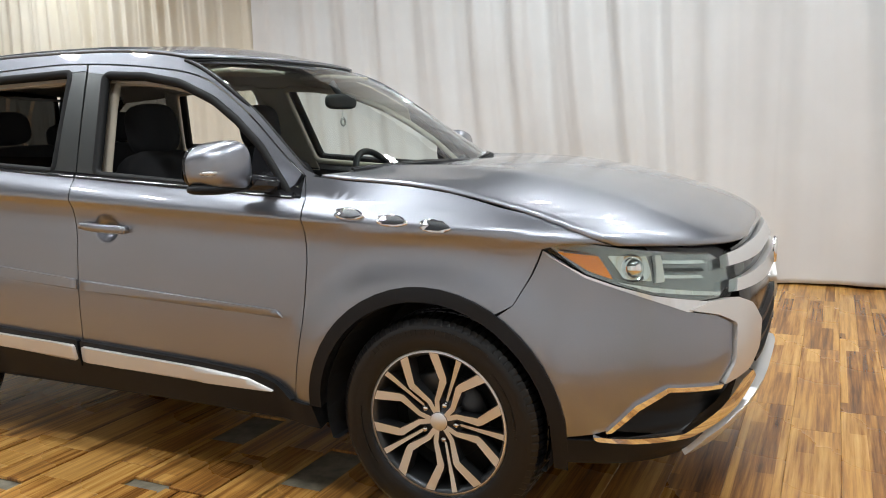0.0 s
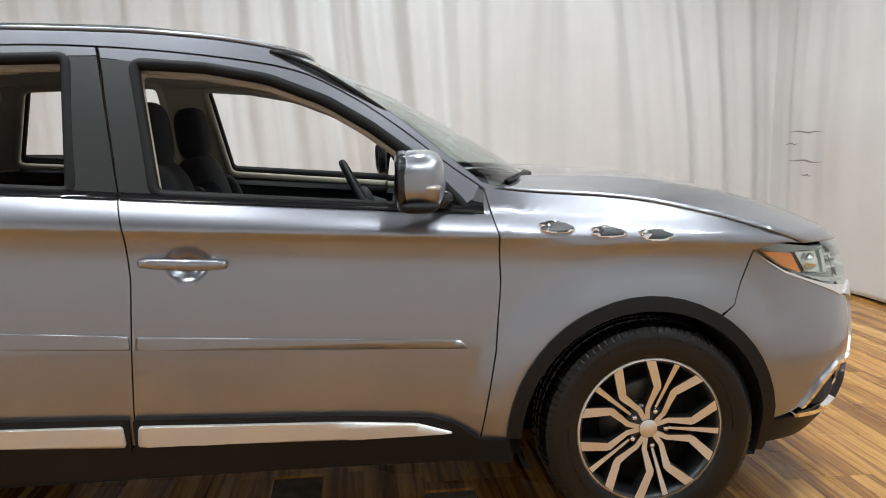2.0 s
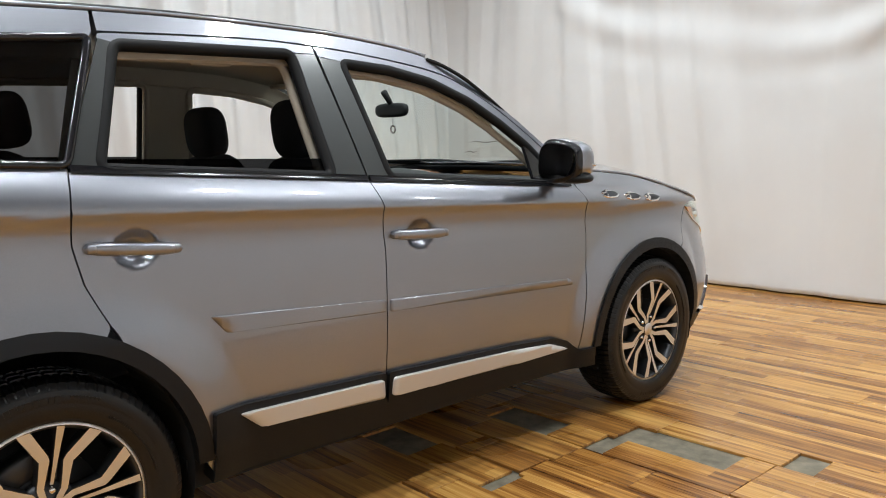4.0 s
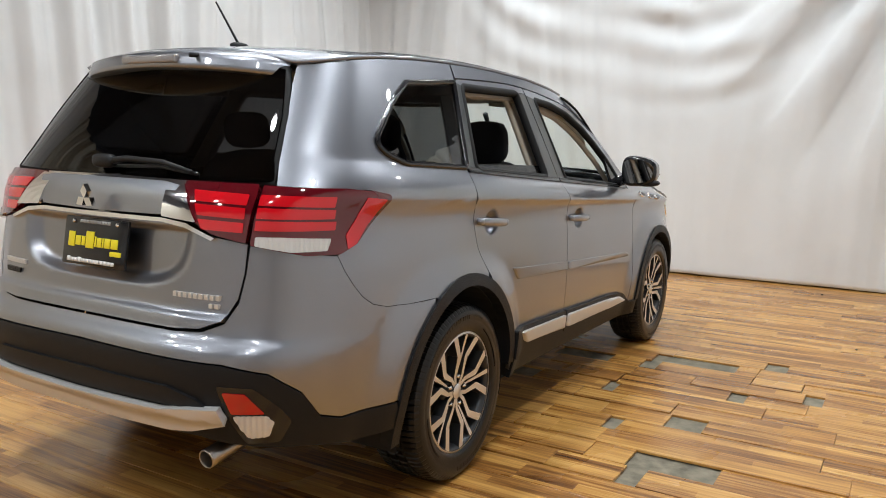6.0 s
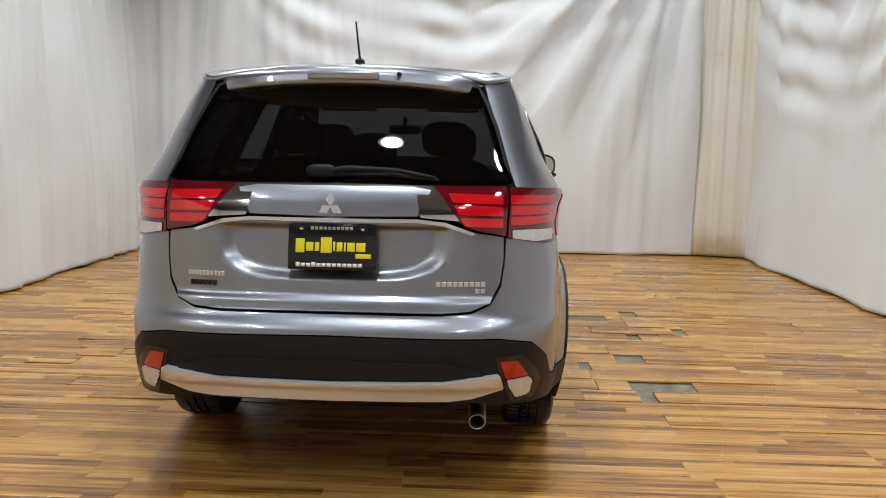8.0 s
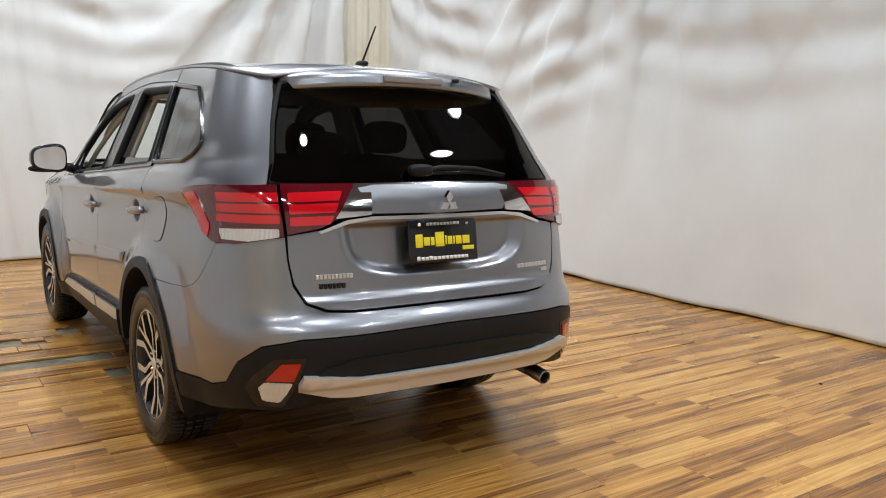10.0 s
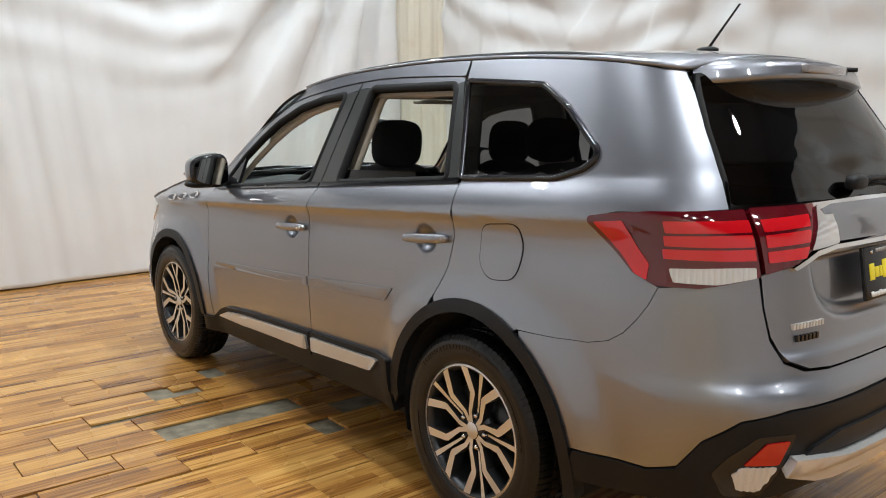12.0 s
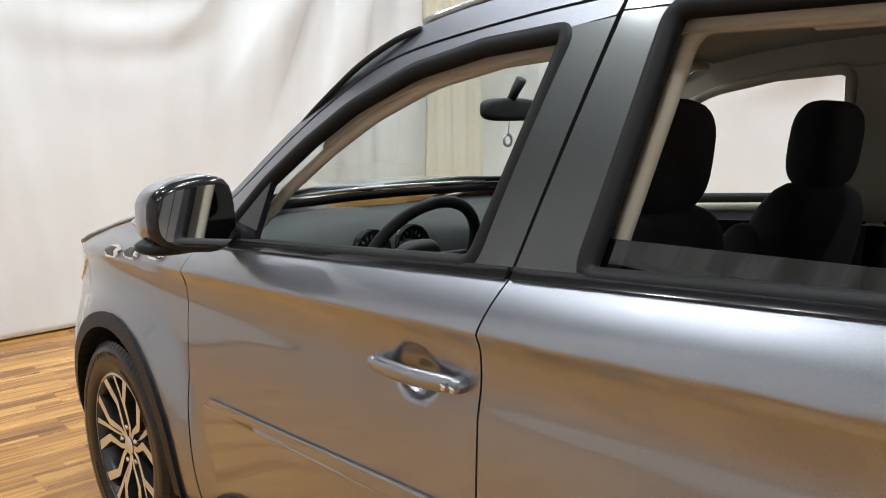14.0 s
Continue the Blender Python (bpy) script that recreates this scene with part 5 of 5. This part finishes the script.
def build_wheel():
    bm = lathe(bmesh.new(), [(0.236, 0.088), (0.241, 0.094), (0.241, 0.099), (0.234, 0.1), (0.226, 0.096), (0.219, 0.075), (0.212, 0.0), (0.212, -0.09), (0.236, -0.1)], 96)
    wheel = part("wheel", bm, ALLOY_DARK, car, "two-tone machined alloy wheel with black tyre")
    tyre = part("tyre", tyre_mesh(), RUBBER, wheel, "black rubber tyre", smooth=False)
    part("sidewall_mark", sidewall_marks(), RUBBER, tyre, "raised black side wall marks", smooth=False)["kind"] = "stuff"
    bm = lathe(bmesh.new(), [(0.2325, 0.1005), (0.2415, 0.0995), (0.2415, 0.097)], 96)
    part("rim_edge", bm, MACHINED, wheel, "machined rim edge")
    for k in range(5):
        a0 = 90 + 72 * k
        for sg in (-1, 1):
            bm = bmesh.new()
            line = [polar(0.030, a0 + sg * 8), polar(0.070, a0 + sg * 11.5), polar(0.108, a0 + sg * 20.5), polar(0.142, a0 + sg * 24.2), polar(0.150, a0 + sg * 23.2), polar(0.238, a0 + sg * 13.2)]
            bar_into(bm, line, [0.016, 0.017, 0.020, 0.025, 0.026, 0.031], [0.080, 0.082, 0.086, 0.090, 0.091, 0.099], 0.045)
            ob = part("spoke", bm, ALLOY_DARK, wheel, smooth=False)
            ob.data.materials.append(MACHINED)
        bm = bmesh.new()
        line = [polar(0.072, a0 + 36), polar(0.13, a0 + 36), polar(0.18, a0 + 36), polar(0.236, a0 + 36)]
        bar_into(bm, line, [0.008, 0.011, 0.015, 0.020], [0.072, 0.082, 0.089, 0.099], 0.05)
        ob = part("spoke", bm, ALLOY_DARK, wheel, smooth=False)
        ob.data.materials.append(MACHINED)
        bm = lathe(bmesh.new(), [(0, 0.02), (0.006, 0.02), (0.0095, 0.014), (0.0105, 0.0), (0.0, 0.0)], 14)
        nut = part("lug_nut", bm, CHROME, wheel, "chrome lug nut")
        p = polar(0.060, a0 + 36)
        nut.location = (p[0], 0.066, p[1])
    bm = lathe(bmesh.new(), [(0, 0.086), (0.022, 0.085), (0.031, 0.081), (0.033, 0.072), (0.05, 0.07), (0.078, 0.066), (0.078, 0.04)], 40)
    hubm = part("hub", bm, ALLOY_DARK, wheel)
    bm = lathe(bmesh.new(), [(0, 0.0875), (0.024, 0.0865), (0.03, 0.0825)], 32)
    part("hub_cap", bm, MACHINED, hubm, "silver hub cap")
    bm = lathe(bmesh.new(), [(0.04, 0.02), (0.145, 0.02), (0.145, 0.0), (0.04, 0.0)], 48)
    part("brake_disc", bm, ALLOY_DARK, wheel, "dark steel brake disc")
    bm = boxes((-0.06, 0.06, -0.02, 0.045, 0.085, 0.155), bev=0.012)
    part("brake_caliper", bm, ALLOY_DARK, wheel, "dark brake caliper")
    bm = lathe(bmesh.new(), [(0.0, -0.02), (0.212, -0.02), (0.212, -0.05), (0, -0.05)], 32)
    part("brake_shield", bm, VOID, wheel)
    return wheel


wheel0 = build_wheel()
spots = [(HUB_F, 1), (HUB_F, -1), (HUB_R, 1), (HUB_R, -1)]
for i, (hx, s) in enumerate(spots):
    m = pose(hx, s * 0.764, 0.349, 0, 0, 0 if s > 0 else 180)
    m = m @ Matrix.Rotation(radians((48, 14, 20, 26)[i]), 4, "Y")
    if i == 0:
        wheel0.matrix_basis = m
    else:
        copy_thing(wheel0, m)
# wheel wells and the dark underside
for hx, hz, r in (ARCH_F, ARCH_R):
    for s, _ in SIDES:
        bm = bmesh.new()
        n = 28
        rows = []
        for k in range(n + 1):
            a = radians(-25 + 230 * k / n)
            rows.append([bm.verts.new((hx + (r - 0.045) * math.cos(a), s * y, max(hz + (r - 0.045) * math.sin(a), 0.24))) for y in (0.85, 0.7, 0.52)])
        for k in range(n):
            for j in range(2):
                bm.faces.new((rows[k][j], rows[k + 1][j], rows[k + 1][j + 1], rows[k][j + 1]))
        bm.faces.new([row[2] for row in rows])
        part("wheel_well", bm, VOID, car, "dark wheel well liner", smooth=False)
part("underbody", boxes((-1.75, 2.0, -0.52, 0.52, 0.25, 0.36), (-2.2, -1.75, -0.55, 0.55, 0.40, 0.55), (-0.95, 0.92, -0.80, 0.80, 0.27, 0.36)), VOID, car, "dark underbody", smooth=False)
for hx in (HUB_F, HUB_R):
    part("axle", tube(bmesh.new(), [(hx, -0.72, 0.35), (hx, 0.72, 0.35)], 0.035, 12), ALLOY_DARK, car, "dark axle")

# ---- cabin ----
def slab_blob(name, size, at, mat, parent, power=4.0, turn=None, label=""):
    bm = blob(bmesh.new(), size[0], size[1], size[2], (0, 0, 0), power, 28, 16, turn)
    ob = part(name, bm, mat, parent, label)
    ob.location = at
    return ob


def lean(deg):
    return Matrix.Rotation(radians(deg), 3, "Y")


for sy in (1, -1):
    seat = slab_blob("seat", (0.27, 0.25, 0.085), (0.08, sy * 0.37, 0.66), CLOTH, car, 4, lean(-8), "black cloth front seat")
    slab_blob("seat_back", (0.085, 0.245, 0.30), (-0.255, 0, 0.27), CLOTH, seat, 3.6, lean(-14))
    for k in (-1, 1):
        slab_blob("side_bolster", (0.07, 0.045, 0.22), (-0.20, k * 0.215, 0.25), CLOTH, seat, 3, lean(-14))
    slab_blob("headrest", (0.062, 0.128, 0.112), (-0.33, 0, 0.655), CLOTH, seat, 3.2, lean(-6))
    for k in (-0.06, 0.06):
        part("headrest_post", tube(bmesh.new(), [(-0.325, k, 0.50), (-0.33, k, 0.60)], 0.007, 8), CHROME, seat, "chrome headrest post")
bench = slab_blob("rear_seat", (0.25, 0.62, 0.08), (-0.95, 0, 0.66), CLOTH, car, 5, lean(-6), "black cloth rear bench")
slab_blob("seat_back", (0.08, 0.62, 0.31), (-0.23, 0, 0.30), CLOTH, bench, 5, lean(-18))
for y in (-0.36, 0.0, 0.36):
    slab_blob("headrest", (0.055, 0.12, 0.082), (-0.285, y, 0.69 if y else 0.63), CLOTH, bench, 3.2, lean(-8))
third = slab_blob("third_row_seat", (0.07, 0.52, 0.25), (-1.83, 0, 0.86), CLOTH, car, 5, lean(-20), "folded black third row seat")
# dashboard
dash = bmesh.new()
rows = []
prof = [(0.62, 0.70), (0.60, 0.86), (0.57, 0.96), (0.60, 1.035), (0.68, 1.078), (0.85, 1.085), (1.06, 1.082)]
for i in range(31):
    y = -0.70 + 1.40 * i / 30
    bul = 0.035 * math.exp(-((y - 0.37) / 0.17) ** 2)
    rows.append([dash.verts.new((x - 0.5 * bul + 0.05 * (y / 0.7) ** 2, y, z + (bul if 0.59 < x < 0.9 and z > 0.95 else 0))) for x, z in prof])
for i in range(30):
    for j in range(len(prof) - 1):
        dash.faces.new((rows[i][j], rows[i + 1][j], rows[i + 1][j + 1], rows[i][j + 1]))
dashboard = part("dashboard", dash, TRIM_DARK, car, "dark grey dashboard")
part("dash_screen", boxes((0.565, 0.58, -0.09, 0.09, 0.93, 1.02), bev=0.004), GLOSS_BLACK, dashboard, "dark screen in the dashboard")
for y in (0.30, 0.44):
    d = part("gauge", lathe(bmesh.new(), [(0, 0.0), (0.05, 0.0), (0.055, -0.012), (0.06, -0.012), (0.06, 0.01)], 28, "X"), GLOSS_BLACK, dashboard, "round dial with pale marks")
    d.location = (0.59, y, 1.03)
    for k in range(11):
        a = radians(-30 + 24 * k)
        mk = part("dial_mark", boxes((-0.0015, 0.0, -0.0012, 0.0012, 0.034, 0.044)), WHITE_PRINT, d)
        mk.matrix_local = pose(-0.002, 0, 0, math.degrees(a) - 90)
for y in (-0.62, 0.62):
    part("air_vent", boxes((0.60, 0.64, y - 0.055, y + 0.055, 0.96, 1.03), bev=0.01), GLOSS_BLACK, dashboard, "gloss black air vent")
# steering wheel
tilt = Matrix.Rotation(radians(-27), 4, "Y")
bm = bmesh.new()
ring = [tilt @ Vector((0, 0.185 * math.cos(a), 0.185 * math.sin(a))) for a in np.linspace(0, 2 * math.pi, 40)]
tube(bm, ring, 0.016, 10, caps=False)
steer = part("steering_wheel", bm, TRIM_DARK, car, "dark steering wheel")
steer.location = (0.47, 0.37, 1.01)
bm = blob(bmesh.new(), 0.03, 0.075, 0.06, (0.02, 0, 0), 3, 20, 10, tilt.to_3x3())
part("wheel_hub", bm, TRIM_DARK, steer)
for a in (0, 180, 270):
    e = tilt @ Vector((0.0, 0.18 * math.cos(radians(a)), 0.18 * math.sin(radians(a))))
    part("wheel_spoke", tube(bmesh.new(), [(0.02, 0, 0), e], 0.014, 8), SILVER if a == 270 else TRIM_DARK, steer)
part("steering_column", tube(bmesh.new(), [(0.02, 0, -0.01), (0.22, 0, -0.08)], 0.035, 12), TRIM_DARK, steer)
# inside mirror and its hanging freshener
bm = blob(bmesh.new(), 0.02, 0.115, 0.033, (0, 0, 0), 3.4, 24, 12)
rv = part("inside_mirror", bm, TRIM_DARK, car, "black inside mirror with a small charm hanging from it")
rv.location = (0.50, 0.0, 1.405)
part("mirror_stem", tube(bmesh.new(), [(0.0, 0, 0.02), (-0.02, 0, 0.05), (-0.045, 0, 0.085)], 0.012, 8, 0.016), TRIM_DARK, rv)
ch = part("charm_string", tube(bmesh.new(), [(0.0, 0.0, -0.03), (0.005, 0.0, -0.07)], 0.0015, 5), WHITE_PRINT, rv)
bm = lathe(bmesh.new(), [(0.012, -0.002), (0.02, -0.002), (0.02, 0.002), (0.012, 0.002)], 20, "X", True)
c2 = part("charm", bm, CLEAR_LENS, rv, "small clear ring charm")
c2.location = (0.005, 0, -0.088)
# headliner, sun visors
patch("headliner", lambda a, b: roof_at(0.012 + 0.96 * a, 0.03 + 0.94 * b) - Vector((0, 0, 0.045)), 24, 20, BEIGE, car, 0.0, "beige cloth headliner")
for sy in (1, -1):
    part("sun_visor", boxes((0.16, 0.34, sy * 0.34 - 0.17, sy * 0.34 + 0.17, 1.522, 1.54), bev=0.007), BEIGE, car, "beige sun visor")
    part("grab_handle", tube(bmesh.new(), [(-0.75, sy * 0.545, 1.55), (-0.73, sy * 0.53, 1.525), (-0.60, sy * 0.53, 1.525), (-0.58, sy * 0.545, 1.55)], 0.011, 8), BEIGE, car, "beige grab handle")
for s, _ in SIDES:
    # beige trims inside the openings
    for ring, own in ((WIN_F, "front"), (WIN_R, "rear")):
        bm = bmesh.new()
        rp = rounded(ring, 0.04, 5)
        pts = [skin(u, z) - skin_normal(u, z) * 0.07 for u, z in rp]
        tube(bm, [(q.x, q.y * s, q.z) for q in pts + pts[:1]], 0.015, 8, caps=False)
        part("opening_trim", bm, BEIGE, car, "beige trim round the window opening")
    panel("pillar_lining", [(-0.43, 1.56), (-0.21, 1.545), (-0.15, 1.12), (-0.39, 1.13)], BEIGE, car, s, off=-0.07, hem=0.01, step=0.08, label="beige pillar lining")
    panel("pillar_lining", [(-1.0, 1.555), (-1.1, 1.565), (-1.22, 1.2), (-1.12, 1.2)], BEIGE, car, s, off=-0.06, hem=0.01, step=0.08, label="beige pillar lining")
    panel("pillar_lining", sx((-1.48, 1.535), (-1.62, 1.465), (-1.79, 1.32), (-1.76, 1.26), (-1.9, 1.2), (-2.02, 1.2), (-1.9, 1.4), (-1.8, 1.54)), TRIM_DARK, car, s, off=-0.05, hem=0.01, step=0.08, label="dark pillar lining")
    panel("cant_rail_lining", curve_pts(roof_edge, -1.5, 0.5, 20, -0.012) + curve_pts(door_top, 0.5, -1.5, 20, -0.05), BEIGE, car, s, off=-0.05, hem=0.01, step=0.08, label="beige roof edge lining")
    # inner door trims with a ledge under the windows
    panel("door_trim", [(0.80, 0.42), (-0.22, 0.42), (-0.22, 1.128), (0.80, 1.052)], TRIM_DARK, car, s, off=-0.075, hem=-0.07, step=0.08, label="dark inner door trim")
    panel("door_trim", [(-0.27, 0.42), (-0.88, 0.42), (-1.03, 0.75), (-1.18, 0.86), (-1.19, 1.198), (-0.27, 1.133)], TRIM_DARK, car, s, off=-0.075, hem=-0.07, step=0.08, label="dark inner door trim")
    # rear door pane, nearly lowered
    panel("door_window", [(-1.125, 1.19), (-1.115, 1.243), (-0.392, 1.222), (-0.388, 1.14)], PRIVACY, car, s, off=-0.02, hem=0.002, step=0.1, label="dark tinted pane, mostly rolled down")
part("cargo_floor", boxes((-2.15, -1.25, -0.66, 0.66, 0.82, 0.85)), TRIM_DARK, car, "dark cargo floor", smooth=False)

# ---- laminate floor ----
PW, PL = 0.187, 1.26
HOLES = [  # missing pieces: row edge, y from, y to
    (-0.287, -1.575, -1.395), (-1.035, -1.49, -1.40), (-0.848, -1.745, -1.395), (0.274, -1.66, -1.575), (0.461, -2.02, -1.93),
    (1.022, -1.775, -1.65), (0.648, -1.09, -0.99), (0.835, -1.51, -1.02), (0.087, -1.02, -0.95), (-0.474, -1.215, -1.15),
    (0.648, -0.80, -0.45), (0.087, -0.55, -0.24),
    (0.087, 0.70, 1.41), (-0.287, 0.69, 0.82), (0.648, 1.13, 1.26), (0.835, 0.77, 0.9), (-0.1, 0.2, 0.6)]
GAPS = [  # joints that stand open: row edge, y from, y to, width
    (1.022, -1.70, -1.10, 0.011), (0.648, -1.90, -0.62, 0.010), (0.274, -0.98, -0.62, 0.012), (-0.1, -1.38, -0.72, 0.012), (-0.661, -1.19, -0.78, 0.013),
    (-1.035, -1.10, -0.80, 0.014), (-0.848, -1.20, -0.85, 0.011), (0.461, -1.0, -0.5, 0.010),
    (0.648, 1.00, 1.20, 0.10), (0.835, 1.15, 1.62, 0.014), (0.461, 1.05, 1.62, 0.05), (0.087, 1.41, 1.74, 0.014), (-0.1, 1.70, 2.10, 0.012), (-0.287, 1.15, 1.99, 0.014),
    (-0.661, 1.86, 2.14, 0.014), (-0.474, 1.64, 1.93, 0.014), (-1.035, 1.30, 1.68, 0.014), (0.461, 0.42, 1.05, 0.014), (0.274, 0.42, 1.45, 0.012), (-0.661, 0.8, 1.3, 0.010)]
rng = random.Random(4)
plank_meshes = {}


def plank_mesh(length, x_width):
    key = (round(length, 2), round(x_width, 3))
    if key not in plank_meshes:
        bm = bmesh.new()
        box_into(bm, -x_width / 2, x_width / 2, -key[0] / 2, key[0] / 2, -0.011, 0.0)
        top = [e for e in bm.edges if all(v.co.z > -0.001 for v in e.verts)]
        bmesh.ops.bevel(bm, geom=top, offset=0.0012, segments=1, affect="EDGES")
        me = bpy.data.meshes.new("plank")
        bm.to_mesh(me)
        bm.free()
        me.materials.append(WOOD)
        plank_meshes[key] = me
    return plank_meshes[key]


pieces = []
row = -43
while -0.1 + row * PW < 4.55:
    x0 = -0.1 + row * PW
    y = -4.1 - rng.random() * PL
    cuts = [(a, b) for e, a, b in HOLES if abs(e - x0) < 0.04]
    while y < 3.75:
        segs = [(max(y, -4.12), min(y + PL, 3.75))]
        for a, b in cuts:
            nxt = []
            for p, q in segs:
                if b <= p or a >= q:
                    nxt.append((p, q))
                else:
                    if a - p > 0.02:
                        nxt.append((p, a))
                    if q - b > 0.02:
                        nxt.append((b, q))
            segs = nxt
        for p, q in segs:
            ends = sorted({p, q, *[e for g, a, b, w in GAPS if abs(g - x0) < 0.04 for e in (a, b) if p + 0.05 < e < q - 0.05]})
            for p1, q1 in zip(ends, ends[1:]):
                trim = max([w for g, a, b, w in GAPS if abs(g - x0) < 0.04 and a < (p1 + q1) / 2 < b], default=0.0)
                if q1 - p1 > 0.03:
                    pieces.append((x0 + PW / 2 + trim / 2, p1, q1, trim))
        y += PL
    row += 1
near = sorted(pieces, key=lambda c: math.hypot((c[0] + 0.6) / 1.35, (c[1] + c[2]) / 2 * 0.9))
far_bm = bmesh.new()
for i, (xc, p, q, trim) in enumerate(near):
    loose = abs(xc) < 1.4 and 0.6 < abs((p + q) / 2) < 2.3
    gap = 0.004 if loose else 0.0008
    L = q - p - gap
    if i < 300:
        ob = new("plank", plank_mesh(L, PW - trim - min(gap, 0.003)))
        ob.parent = floor
        ob.matrix_basis = pose(xc + rng.uniform(-1, 1) * (0.0012 if loose else 0), (p + q) / 2, rng.uniform(0, 0.005) if loose else 0.0, 0, rng.uniform(-0.9, 0.9) if loose else 0, rng.uniform(-0.25, 0.25) if loose else 0)
    else:
        box_into(far_bm, xc - (PW - trim) / 2 + 0.0004, xc + (PW - trim) / 2 - 0.0004, p, q - gap, -0.011, 0.0)
rest = link_mesh("plank_field", far_bm, WOOD, floor, "wood laminate planks", smooth=False)
rest["kind"] = "stuff"
# bits of grit on the floor
for gx, gy in ((3.4, -2.3), (0.9, -2.9), (2.3, -2.75), (3.95, -1.7), (-2.4, -2.6), (1.9, -2.1)):
    bm = blob(bmesh.new(), 0.012, 0.008, 0.005, (0, 0, 0), 2, 8, 5)
    ob = tagged(link_mesh("debris", bm, TRIM_DARK), "small dark scrap lying on the laminate", "debris", "floor scraps")
    ob.location = (gx, gy, 0.0045)
